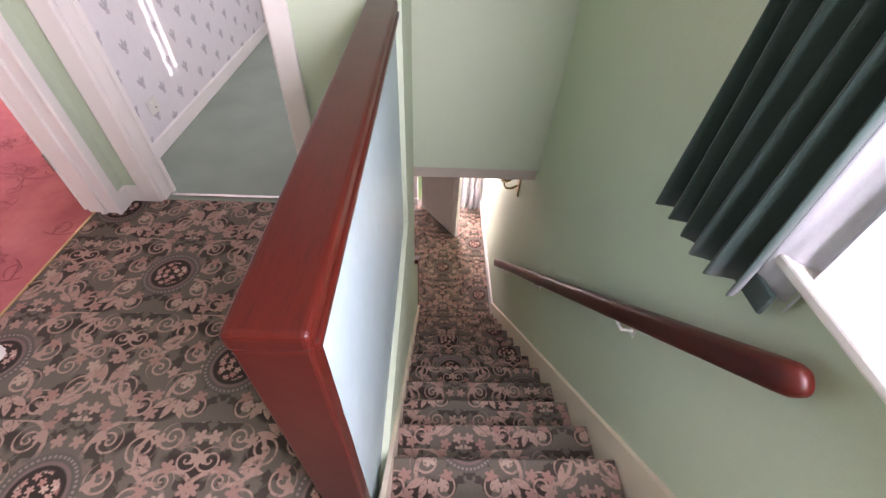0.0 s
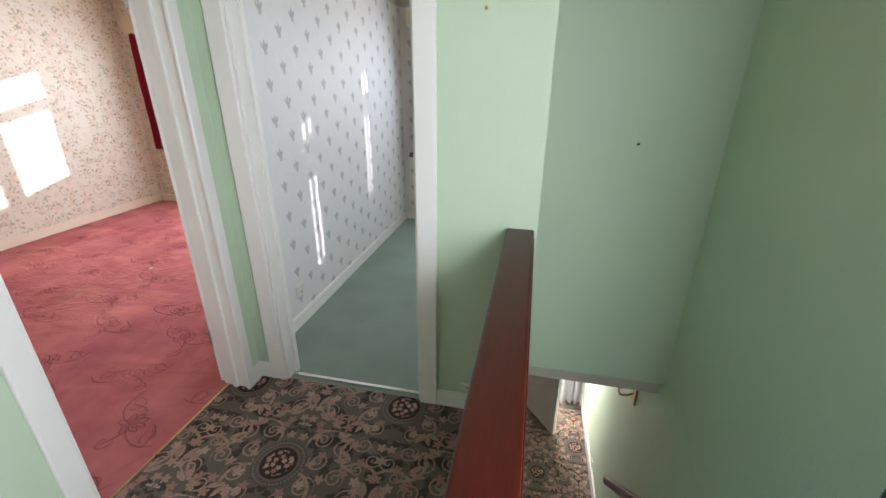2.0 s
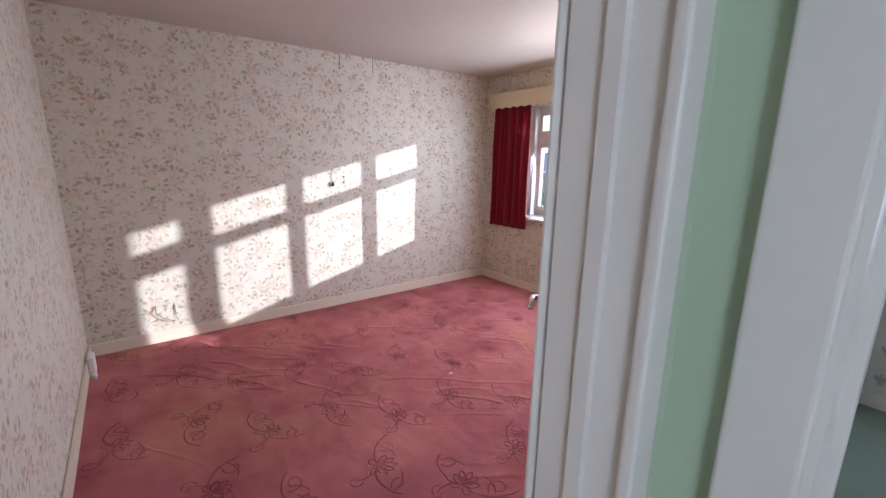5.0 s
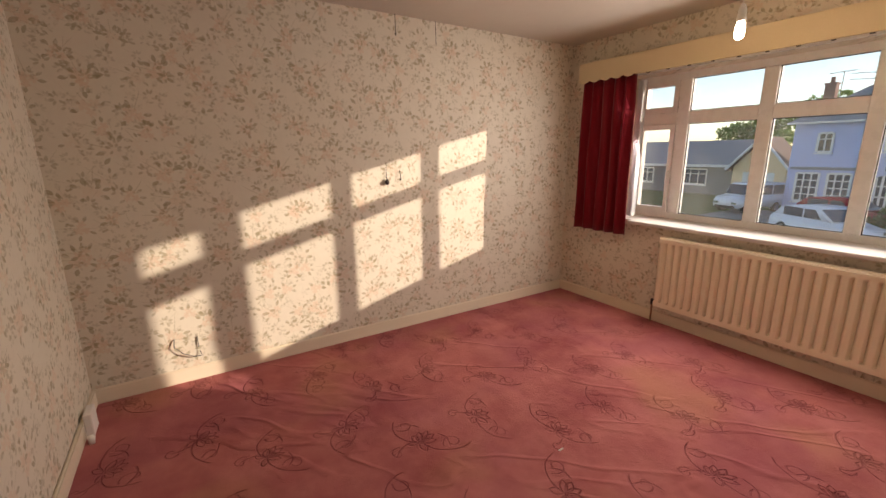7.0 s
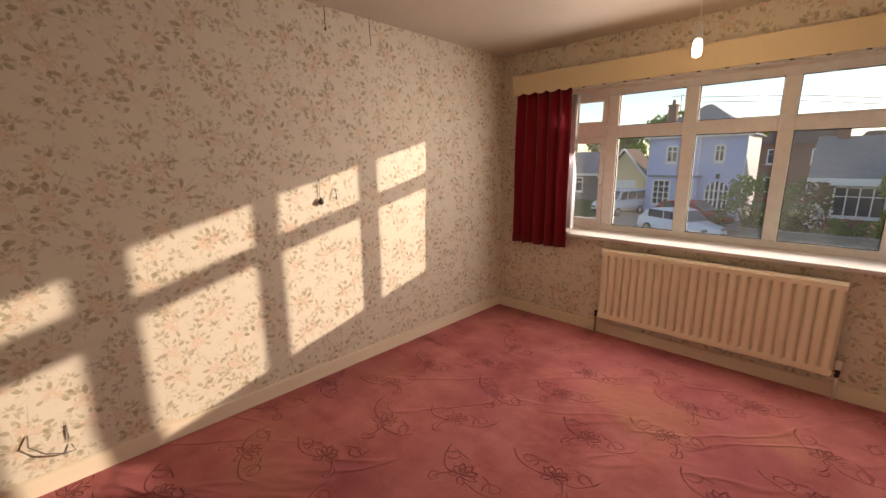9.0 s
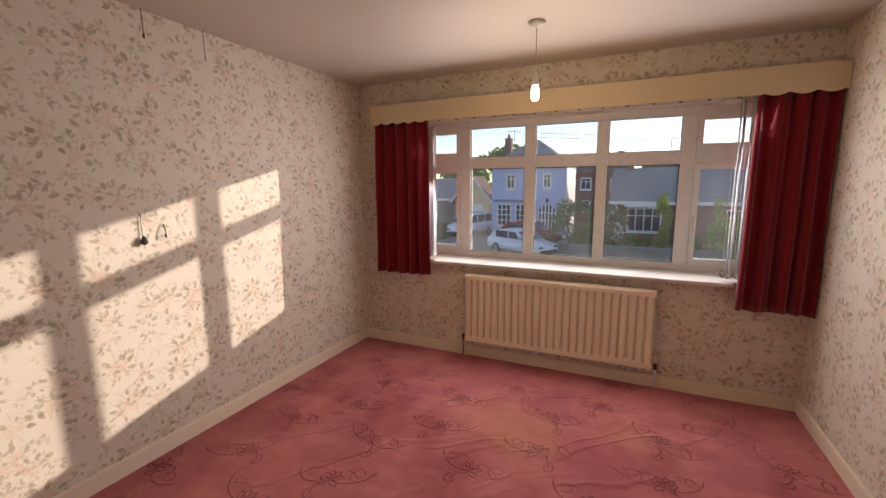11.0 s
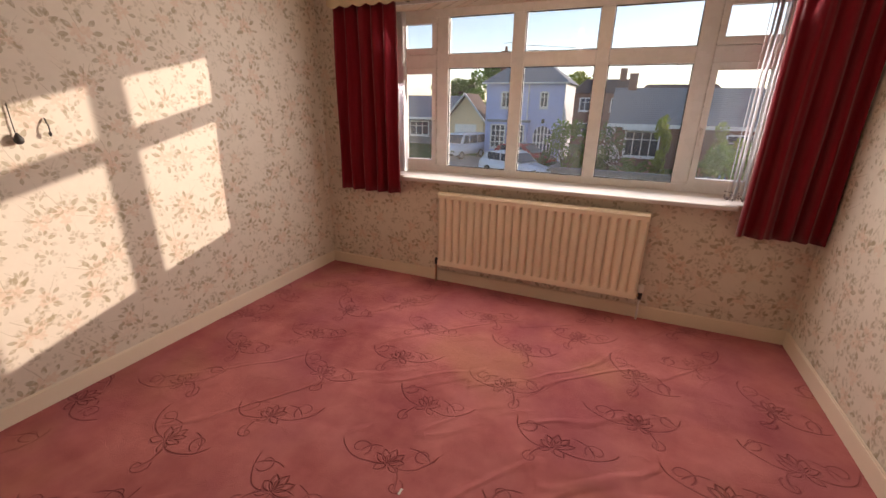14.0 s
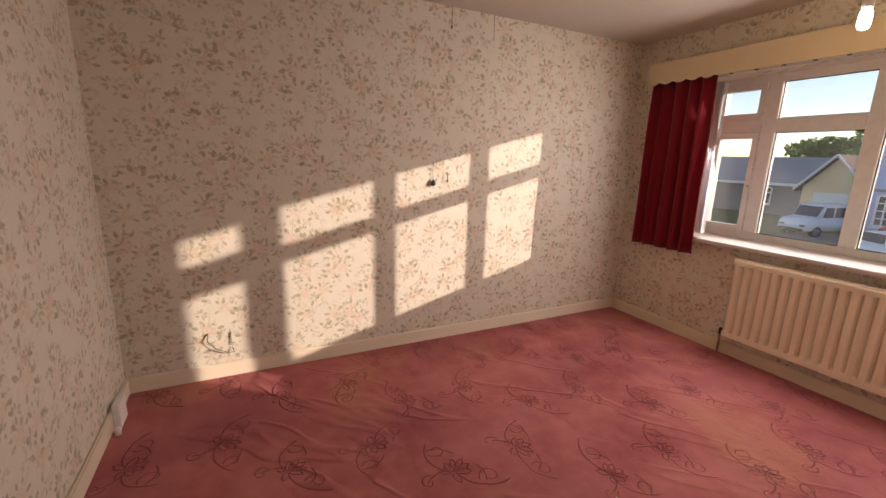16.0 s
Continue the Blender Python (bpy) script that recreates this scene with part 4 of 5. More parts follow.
slat_blind("vertical_blind", "few white blind slats stacked at the window edge", [(-4.345 + i * 0.014, 4.80, 86) for i in range(4)], 0.05, 0.868, 2.00, (-4.44, -4.385, 4.79, 4.815, 2.001, 2.024))
slat_blind("vertical_blind", "open white vertical blind slats across the small window", [(-1.10 + i * 0.088, 4.728, -105 if i in (4, 13) else -60) for i in range(21)], 0.085, 0.860, 2.00, (-1.2, 0.72, 4.71, 4.745, 2.001, 2.024))
bl = slat_blind("vertical_blind", "white vertical blind slats hanging to the landing sill", [(0.955, 0.56 - i * 0.085, 62) for i in range(13)], 0.085, LZ0 + 0.012, 2.02, (0.935, 0.975, LY0, LY1, 2.02, 2.045))
bm = bmesh.new()
for i in range(90):
    t = i / 90
    y = 0.56 - t * 0.9
    sag = 0.5 - 0.5 * math.cos(t * 10.6 * math.tau)
    bmesh.ops.create_icosphere(bm, subdivisions=1, radius=0.0022, matrix=Matrix.Translation((0.915 - 0.02 * sag, y, LZ0 + 0.0075)))
part("bead_chain", bm, M_DARK, bl, "thin bead chain along the slat bottoms")


# ---- radiators ----
def radiator(name, label, x0, x1, z0, z1, y, flutes, mat):
    r = thing(name, ((x0 + x1) / 2, y, z0), label, "radiator")
    bm = bmesh.new()
    n = flutes * 8 if flutes else 2
    front, back = [], []
    for i in range(n + 1):
        s = i / n
        dep = 0.0
        if flutes:
            dep = 0.026 * (1 - math.exp(-6 * (math.sin(s * flutes * math.pi)) ** 2))
        x = x0 + (x1 - x0) * s
        col = []
        full = 0.026 if flutes else 0.0
        for z, k, d in ((z0, 0.5, full), (z0 + 0.008, 1.0, full), (z0 + 0.045, 1.0, full), (z0 + 0.062, 1.0, dep), (z1 - 0.052, 1.0, dep), (z1 - 0.036, 1.0, full), (z1 - 0.006, 1.0, full), (z1, 0.5, full)):
            col.append(bm.verts.new((x, y - (d + 0.012) * k, z)))
        front.append(col)
    for p, q in zip(front, front[1:]):
        for j in range(7):
            bm.faces.new((p[j], q[j], q[j + 1], p[j + 1]))
    bmesh.ops.recalc_face_normals(bm, faces=bm.faces[:])
    box(bm, x0, x1, y - 0.0024, y + 0.012, z0, z1)
    part("panel", bm, mat, r, smooth=False)
    part("top_edge", soft_box(x0 - 0.004, x1 + 0.004, y - (0.030 if flutes else 0.014), y + 0.014, z1 - 0.004, z1 + 0.008, 0.003, 2), mat, r)
    part("side_edge", soft_box(x0 - 0.006, x0 - 0.0005, y - 0.018, y + 0.013, z0 + 0.01, z1 - 0.005, 0.002, 1), mat, r)
    part("side_edge", soft_box(x1 + 0.0005, x1 + 0.006, y - 0.018, y + 0.013, z0 + 0.01, z1 - 0.005, 0.002, 1), mat, r)
    for x, right in ((x0 - 0.028, False), (x1 + 0.028, True)):
        part("pipe", tube([(x, y, 0.0), (x, y, z0 + 0.03)], 0.0075), M_COPPER if not right else M_WHITE, r, smooth=True)
        v = part("valve", lathe([(0.012, -0.02), (0.013, 0.0), (0.013, 0.02), (0.010, 0.03)], (x, y, z0 + 0.02), 14), M_DARK, r, "dark metal valve", True)
        part("union", tube([(x, y, z0 + 0.025), (x0 if not right else x1, y, z0 + 0.025)], 0.009), M_BRASS, v, smooth=True)
        if right:
            part("valve_cap", lathe([(0.015, 0), (0.018, 0.012), (0.018, 0.045), (0.013, 0.055)], (x, y, z0 + 0.05), 16), M_PLASTIC, v, "white valve cap", True)
    for x in (x0 + 0.2, x1 - 0.2):
        part("wall_bracket", boxes((x, x + 0.03, y + 0.012, 4.742, z0 + 0.08, z1 - 0.06)), M_DARK, r)
    return r


radiator("radiator", "cream ribbed panel radiator under the window", -3.965, -2.505, 0.152, 0.742, 4.715, 25, M_RAD)
radiator("radiator", "plain white flat panel radiator below the small window", -0.865, 0.10, 0.20, 0.785, 4.70, 0, M_WHITE)


# ---- pendant lamps ----
def pendant(at, drop, label, fitting=M_PLASTIC):
    x, y = at
    p = thing("pendant_lamp", (x, y, H), label, "pendant lamp")
    part("ceiling_rose", lathe([(0.048, 0), (0.046, -0.012), (0.030, -0.022), (0.010, -0.032)], (x, y, H - 0.0005), 28), fitting, p, smooth=True)
    part("flex", tube([(x, y, H - 0.03), (x, y, H - drop)], 0.003, 8), fitting, p)
    h = H - drop
    part("lamp_holder", lathe([(0.008, 0.03), (0.013, 0.02), (0.018, 0.0), (0.019, -0.03), (0.021, -0.032), (0.021, -0.048)], (x, y, h), 20), fitting, p, smooth=True)
    part("bulb", lathe([(0.013, -0.048), (0.020, -0.062), (0.022, -0.08), (0.022, -0.115), (0.018, -0.128), (0.006, -0.134)], (x, y, h), 20), M_BULB, p, "lit white bulb", True)


pendant((-3.244, 3.93), 0.29, "bare lit bulb on a white ceiling flex")
pendant((-0.42, 3.62), 0.27, "bare lit bulb hanging in the small room")


# ---- fittings ----
def wall_plate(name, label, category, x0, x1, y0, y1, z0, z1, details):
    t = thing(name, ((x0 + x1) / 2, (y0 + y1) / 2, z0), label, category)
    part("plate", soft_box(x0, x1, y0, y1, z0, z1, 0.003, 2), M_PLASTIC, t)
    for nm, b, mt in details:
        part(nm, soft_box(*b, 0.0012, 1), mt, t)
    return t


wall_plate("light_switch", "white plastic single light switch on the green wall", "light switch", -1.4798, -1.470, 0.715, 0.803, 1.180, 1.268,
           [("rocker", (-1.4705, -1.465, 0.754, 0.764, 1.211, 1.236), M_PLASTIC), ("screw", (-1.4705, -1.469, 0.729, 0.735, 1.221, 1.227), M_DARK), ("screw", (-1.4705, -1.469, 0.784, 0.790, 1.221, 1.227), M_DARK)])
wall_plate("wall_socket", "white plastic socket on the sprigged wall", "socket", -1.5298, -1.520, 2.335, 2.425, 0.20, 0.285,
           [("switch", (-1.5205, -1.516, 2.36, 2.372, 0.255, 0.270), M_WHITE), ("slot", (-1.5205, -1.5195, 2.385, 2.395, 0.225, 0.235), M_DARK)])
wall_plate("wall_socket", "white plastic socket near the green skirting", "socket", -0.335, -0.225, 1.820, 1.8298, 0.108, 0.150,
           [("slot", (-0.30, -0.292, 1.8195, 1.8205, 0.125, 0.135), M_DARK)])
# cord switches and bare wires on the floral wall
cord = thing("pull_cord", (-5.05, 2.885, 2.27), "short light pull cord hanging from the ceiling", "pull cord")
part("cord", tube([(-5.04, 2.885, H), (-5.04, 2.887, 2.27)], 0.0022, 6), M_DARK, cord)
part("bob", lathe([(0.003, 0.012), (0.006, 0.0), (0.004, -0.012)], (-5.04, 2.887, 2.27), 10), M_DARK, cord, smooth=True)
solo("cut_wire", tube([(-5.045, 3.225, H), (-5.043, 3.228, 2.24)], 0.002, 6), M_DARK, "thin cut wire hanging from the ceiling", "wire")
bell = thing("hanging_switch", (-5.045, 2.772, 1.21), "dark pear switch hanging on the floral wall", "pull cord")
part("cord", tube([(-5.047, 2.772, 1.36), (-5.046, 2.772, 1.235)], 0.002, 6), M_DARK, bell)
part("bob", lathe([(0.003, 0.03), (0.010, 0.018), (0.018, 0.004), (0.016, -0.010), (0.006, -0.018)], (-5.034, 2.772, 1.215), 14), M_DARK, bell, smooth=True)
bell = thing("wall_hook", (-5.045, 2.885, 1.25), "small dark wire hook on the floral wall", "hook")
part("stem", tube([(-5.05, 2.885, 1.30), (-5.03, 2.884, 1.265), (-5.03, 2.883, 1.235)], 0.003, 6), M_DARK, bell)
part("tip", lathe([(0.002, 0.012), (0.007, 0.0), (0.003, -0.012)], (-5.03, 2.883, 1.235), 10), M_DARK, bell, smooth=True)
solo("loose_cable", tube([(-5.05, 1.27, 0.30), (-5.03, 1.265, 0.255), (-5.025, 1.31, 0.20), (-5.03, 1.37, 0.165), (-5.025, 1.41, 0.165), (-5.045, 1.40, 0.19)], 0.0035, 8), M_STUB, "grey stub of cable curling from the wall", "cable", smooth=True)
solo("loose_cable", tube([(-5.05, 1.395, 0.29), (-5.045, 1.396, 0.22)], 0.003, 8), M_STUB, "short grey stub of cable on the wall", "cable")
solo("wall_nail", tube([(0.435, 2.472, 1.252), (0.435, 2.455, 1.258)], 0.0055, 8), M_BROWNPL, "small screw stuck in the green wall", "screw")
solo("wall_nail", tube([(-0.272, 1.832, 1.78), (-0.272, 1.818, 1.783)], 0.005, 8), M_BRASS, "small screw stuck in the pale wall", "screw")
solo("door_stop", lathe([(0.014, 0), (0.014, 0.02), (0.018, 0.03), (0.012, 0.042)], (-4.62, 0.88, 0.0), 14), M_WHITE, "small white door stop by the skirting", "door stop", smooth=True)
solo("wall_box", soft_box(-4.80, -4.68, 0.849, 0.885, 0.0, 0.13, 0.006), M_WHITE, "white painted box on the skirting", "box")
solo("paper_scrap", boxes((-3.30, -3.292, 2.85, 2.878, 0.0, 0.002)), M_PLASTIC, "tiny white paper scrap on the carpet", "paper scrap")

# ---- hall below ----
hd = thing("hall_door", (-0.05, 4.83, HALL), "white half-open door in the hall below", "door", kind="structure")
hx = Vector((0.474, -0.64, 0)).normalized()
hn = Vector((0.64, 0.474, 0)).normalized()


def swung(s0, s1, n0, n1, z0, z1):
    bm = bmesh.new()
    for w in box(bm, s0, s1, n0, n1, z0, z1):
        p = Vector((-0.05, 4.83, 0)) + hx * w.co.x + hn * w.co.y
        w.co = Vector((p.x, p.y, w.co.z))
    return bm


part("door_leaf", swung(0, 0.80, 0, 0.04, HALL + 0.01, HALL + 2.0), M_WHITE, hd)
part("door_panel", swung(0.10, 0.70, -0.006, -0.001, HALL + 0.15, HALL + 0.95), M_WHITE, hd)
part("pane", swung(0.18, 0.62, -0.004, -0.001, HALL + 1.15, HALL + 1.85), M_GLASS, hd)
part("door_handle", swung(0.73, 0.76, -0.04, -0.001, HALL + 0.98, HALL + 1.12), M_CHROME, hd)
curtain("curtain", "long pale curtain beside the front door", M_LINING, (0.48, 4.80), (0.79, 4.80), HALL + 0.02, -0.25, 4, 0.03, (0, -1), 11)
wl = thing("wall_lamp", (0.82, 2.92, -0.6), "brass scroll wall lamp on the green stair wall", "wall lamp")
part("back_plate", soft_box(0.815, 0.8295, 2.87, 2.97, -0.72, -0.54, 0.006), M_BRASS, wl)
part("arm", tube([(0.815, 2.92, -0.64), (0.77, 2.92, -0.67), (0.72, 2.91, -0.66), (0.70, 2.90, -0.62), (0.70, 2.90, -0.58)], 0.008), M_BRASS, wl, smooth=True)
part("cup", lathe([(0.012, -0.02), (0.04, 0.0), (0.055, 0.015), (0.058, 0.02), (0.02, 0.02)], (0.70, 2.90, -0.57), 18), M_BRASS, wl, smooth=True)
part("shade", lathe([(0.03, 0.0), (0.05, 0.05), (0.06, 0.10), (0.045, 0.14)], (0.70, 2.90, -0.548), 18), M_PLASTIC, wl, smooth=True)
wall_plate("light_switch", "white switch low on the stair wall", "light switch", 0.821, 0.8298, 3.72, 3.80, -2.36, -2.28, [("rocker", (0.817, 0.8215, 3.75, 3.77, -2.33, -2.31), M_PLASTIC)])


# ---- outside ----
GZ = -2.65
M_GRASS = plain("grass", (0.11, 0.15, 0.05), 0.95, vary=0.4, scale=1.5, bump=0.5, bscale=30, spec=0.1)
M_ROAD = plain("asphalt", (0.055, 0.055, 0.058), 0.9, vary=0.25, scale=2, bump=0.3, bscale=80)
M_DRIVE = plain("concrete_drive", (0.26, 0.25, 0.235), 0.9, vary=0.2, scale=1)
M_BLUEHOUSE = plain("lavender_render", (0.50, 0.55, 0.80), 0.85, vary=0.06, scale=1.2, bump=0.2, bscale=40)
M_CREAMHOUSE = plain("cream_render", (0.84, 0.64, 0.40), 0.85, vary=0.06, scale=1.2)
M_BRICK = plain("red_brick", (0.25, 0.13, 0.10), 0.85, vary=0.25, scale=4, bump=0.4, bscale=14)
M_SLATE = plain("slate", (0.27, 0.272, 0.29), 0.65, vary=0.25, scale=3, bump=0.4, bscale=12)
M_TILE = plain("brown_tile", (0.15, 0.095, 0.075), 0.8, vary=0.25, scale=3, bump=0.4, bscale=12)
M_WPAINT = plain("outside_white_paint", (0.78, 0.78, 0.77), 0.45)
M_DARKGLASS = plain("dark_window_glass", (0.05, 0.06, 0.08), 0.08, vary=0.3, scale=1)
M_STONE = plain("garden_stone", (0.24, 0.235, 0.23), 0.9, vary=0.3, scale=5, bump=0.5, bscale=14)
M_LEAF = let_light(plain("leaf_green", (0.13, 0.24, 0.045), 0.6, vary=0.45, scale=3), 0.45)
M_LEAF2 = let_light(plain("leaf_yellow_green", (0.30, 0.36, 0.07), 0.6, vary=0.35, scale=3), 0.45)
M_LEAF3 = let_light(plain("leaf_dark", (0.08, 0.145, 0.04), 0.6, vary=0.45, scale=3), 0.45)
M_FLOWER = plain("white_blossom", (0.72, 0.70, 0.66), 0.7)
M_FLOWER2 = plain("pink_blossom", (0.62, 0.30, 0.22), 0.7, vary=0.4, scale=9)
M_BARK = plain("bark", (0.10, 0.075, 0.055), 0.9, vary=0.3, scale=8)
M_CARW = plain("white_car_paint", (0.72, 0.76, 0.84), 0.2, vary=0.02)
M_CARR = plain("red_car_paint", (0.35, 0.025, 0.03), 0.2, vary=0.03)
M_TYRE = plain("tyre_rubber", (0.02, 0.02, 0.02), 0.8)
M_BLUEBIN = plain("blue_plastic", (0.06, 0.22, 0.50), 0.4)

structure("ground", boxes((-900, 900, 5.2, 2500, GZ - 0.6, GZ - 0.04), (-900, 900, -900, 5.2, GZ - 0.6, GZ - 0.04)), M_GRASS, "grass and gardens to the horizon", "ground")
structure("road", boxes((-200, 200, 15.5, 22.0, GZ - 0.03, GZ - 0.012)), M_ROAD, "grey asphalt street", "road")
structure("pavement", boxes((-200, 200, 13.5, 15.5, GZ - 0.03, GZ + 0.08), (-200, 200, 22.0, 23.8, GZ - 0.03, GZ + 0.08)), M_DRIVE, "pale concrete pavement with kerbs", "pavement")
structure("driveway", boxes((-15.5, -6.9, 23.8, 34.3, GZ - 0.03, GZ + 0.06)), M_DRIVE, "pale concrete driveway", "pavement")


def house_window(parent, x0, x1, y, z0, z1, bars=2, cross=1):
    w = part("window", boxes((x0, x1, y - 0.02, y - 0.005, z0, z1)), M_DARKGLASS, parent)
    b = [(x0 - 0.05, x0 + 0.06, y - 0.09, y - 0.021, z0, z1), (x1 - 0.06, x1 + 0.05, y - 0.09, y - 0.021, z0, z1), (x0 + 0.06, x1 - 0.06, y - 0.09, y - 0.021, z0 - 0.06, z0 + 0.06), (x0 + 0.06, x1 - 0.06, y - 0.09, y - 0.021, z1 - 0.06, z1 + 0.05)]
    part("frame", boxes(*b), M_WPAINT, w)
    for i in range(1, bars):
        x = x0 + (x1 - x0) * i / bars
        part("glazing_bar", boxes((x - 0.035, x + 0.035, y - 0.08, y - 0.022, z0 + 0.06, z1 - 0.06)), M_WPAINT, w)
    for i in range(1, cross + 1):
        z = z0 + (z1 - z0) * (i / (cross + 1) if cross > 1 else 0.68)
        part("glazing_bar", boxes((x0 + 0.06, x1 - 0.06, y - 0.078, y - 0.024, z - 0.03, z + 0.03)), M_WPAINT, w)
    part("sill", boxes((x0 - 0.1, x1 + 0.1, y - 0.16, y - 0.005, z0 - 0.14, z0 - 0.061)), M_WPAINT, w)
    return w


def hip_roof(x0, x1, y0, y1, z, top, inset, over=0.35):
    bm = bmesh.new()
    x0, x1, y0, y1 = x0 - over, x1 + over, y0 - over, y1 + over
    lo = [bm.verts.new(p) for p in ((x0, y0, z), (x1, y0, z), (x1, y1, z), (x0, y1, z))]
    ym, xm = (y0 + y1) / 2, (x0 + x1) / 2
    if inset >= (x1 - x0) / 2:
        hi = [bm.verts.new((xm, ym, top))] * 2
    else:
        hi = [bm.verts.new((x0 + inset, ym, top)), bm.verts.new((x1 - inset, ym, top))]
    for f in ((lo[0], lo[1], hi[1], hi[0]), (lo[1], lo[2], hi[1]), (lo[2], lo[3], hi[0], hi[1]), (lo[3], lo[0], hi[0]), (lo[3], lo[2], lo[1], lo[0])):
        f = list(dict.fromkeys(f))
        bm.faces.new(f)
    bmesh.ops.recalc_face_normals(bm, faces=bm.faces[:])
    return bm


def aerial(parent, x, y, z, h):
    m = part("aerial", tube([(x, y, z), (x, y, z + h)], 0.018, 6), M_DARK, parent, "thin metal aerial")
    part("aerial_boom", tube([(x - 0.7, y, z + h - 0.1), (x + 0.6, y, z + h - 0.05)], 0.016, 6), M_DARK, m)
    for i in range(5):
        part("aerial_rod", tube([(x - 0.6 + i * 0.25, y - 0.25, z + h - 0.09), (x - 0.6 + i * 0.25, y + 0.25, z + h - 0.09)], 0.012, 5), M_DARK, m)


# lavender house
FY = 34.5
h = thing("house", (-10.4, FY, GZ), "lavender rendered two-storey house with white windows", "house")
part("wall", boxes((-13.3, -7.4, FY, FY + 5.6, GZ - 0.1, 2.95)), M_BLUEHOUSE, h)
# sunlight on this side is put into a white sheet over the wall
part("side_wall", boxes((-7.399, -7.36, FY + 0.01, FY + 5.59, GZ - 0.1, 2.95)), M_WPAINT, h, "side wall whitened for the sun on it")
rf = part("roof", hip_roof(-13.3, -7.4, FY, FY + 5.6, 2.94, 5.25, 3.1), M_SLATE, h, "dark slate hipped roof")
part("gutter", boxes((-13.6, -7.1, FY - 0.40, FY - 0.29, 2.86, 2.97)), M_WPAINT, rf)
part("chimney", boxes((-12.9, -12.35, FY + 2.2, FY + 2.7, 3.3, 5.3), (-12.95, -12.30, FY + 2.15, FY + 2.75, 5.3, 5.4)), M_BRICK, rf, "brick chimney")
part("chimney_pot", lathe([(0.13, 0), (0.11, 0.35)], (-12.62, FY + 2.45, 5.4), 10), M_BRICK, rf)
house_window(h, -12.05, -11.35, FY, 1.2, 2.3, 2)
house_window(h, -9.1, -8.55, FY, 1.25, 2.3, 2)
bay = part("bay", boxes((-12.8, -9.85, FY - 0.6, FY, GZ, 0.15)), M_BLUEHOUSE, h)
part("bay_roof", boxes((-12.95, -9.7, FY - 0.75, FY - 0.02, 0.151, 0.30)), M_SLATE, bay, "dark flat bay canopy")
house_window(h, -12.6, -11.5, FY - 0.6, -1.75, -0.05, 3, 3)
house_window(h, -11.1, -10.05, FY - 0.6, -1.75, -0.05, 3, 3)
DX, DR = -8.75, 0.66
ar = [(DX + DR * math.cos(t * math.pi / 12), -0.75 + DR * math.sin(t * math.pi / 12)) for t in range(13)]
dr = part("door", prism([(DX + DR, GZ + 0.2)] + ar + [(DX - DR, GZ + 0.2)], "y", FY - 0.03, FY - 0.005), M_DARKGLASS, h, "arched glazed front door")
for i in range(6):
    x = DX + DR * (i * 0.4 - 1.0)
    part("glazing_bar", boxes((x - 0.05, x + 0.05, FY - 0.09, FY - 0.031, GZ + 0.2, -0.75 + DR * math.sqrt(max(0.02, 1 - ((x - DX) / DR) ** 2)))), M_WPAINT, dr)
for z in (-1.9, -1.3, -0.7):
    part("glazing_bar", boxes((DX - DR, DX + DR, FY - 0.088, FY - 0.032, z - 0.035, z + 0.035)), M_WPAINT, dr)
part("lantern", soft_box(-8.86, -8.66, FY - 0.22, FY - 0.005, 0.12, 0.42, 0.03), M_DARK, h, "small dark wall lantern")
part("drainpipe", tube([(-10.0, FY - 0.08, 0.15), (-10.0, FY - 0.08, 2.9)], 0.05, 8), M_WPAINT, h)
aerial(h, -12.2, FY + 2.6, 3.8, 2.3)

# slate bungalow
h = thing("house", (2.0, 35.0, GZ), "low brick bungalow with a large slate roof", "house")
part("wall", boxes((-3.9, 10.5, 35.0, 42.0, GZ - 0.1, 0.30)), M_BRICK, h)
rf = part("roof", prism([(34.5, 0.05), (42.5, 0.05), (42.5, 0.25), (38.5, 2.75), (34.5, 0.25)], "x", -4.2, 10.9), M_SLATE, h, "grey slate pitched roof")
part("fascia", boxes((-4.2, 10.9, 34.40, 34.49, 0.02, 0.26)), M_WPAINT, rf)
part("chimney", boxes((-3.3, -2.7, 38.2, 38.8, 2.3, 3.75)), M_BRICK, rf, "brick chimney")
for i in range(18):
    z = 0.36 + i * 0.132
    yy = 34.5 + (z - 0.25) / 2.5 * 4.0
    part("slate_course", boxes((-4.19, 10.89, yy - 0.02, yy + 0.03, z - 0.015, z + 0.02)), M_SLATE, rf)
house_window(h, -2.95, -0.75, 35.0, -1.95, -0.25, 4)
house_window(h, 3.2, 5.2, 35.0, -1.8, -0.3, 3)
part("porch_fascia", boxes((-3.2, -0.5, 34.3, 34.98, -0.15, 0.02)), M_WPAINT, h)
aerial(h, -0.2, 38.5, 2.6, 2.4)

# cream gable bungalow
h = thing("house", (-19, 41, GZ), "cream gabled bungalow with a brown tiled roof", "house")
part("wall", prism([(-19.3, GZ - 0.1), (-15.6, GZ - 0.1), (-15.6, -0.05), (-17.4, 2.1), (-19.3, -0.05)], "y", 41.0, 44.0), M_CREAMHOUSE, h)
part("roof", prism([(-19.7, -0.45), (-17.4, 2.17), (-15.2, -0.45), (-15.2, -0.25), (-17.4, 2.37), (-19.7, -0.25)], "y", 40.6, 44.4), M_TILE, h)
for a, b in (((-19.7, -0.3), (-17.4, 2.33)), ((-15.2, -0.3), (-17.4, 2.33))):
    part("bargeboard", tube([(a[0], 40.55, a[1]), (b[0], 40.55, b[1])], 0.09, 6), M_WPAINT, h)
part("garage_door", boxes((-18.5, -16.3, 40.95, 40.995, GZ, -0.45)), M_WPAINT, h, "white garage door")
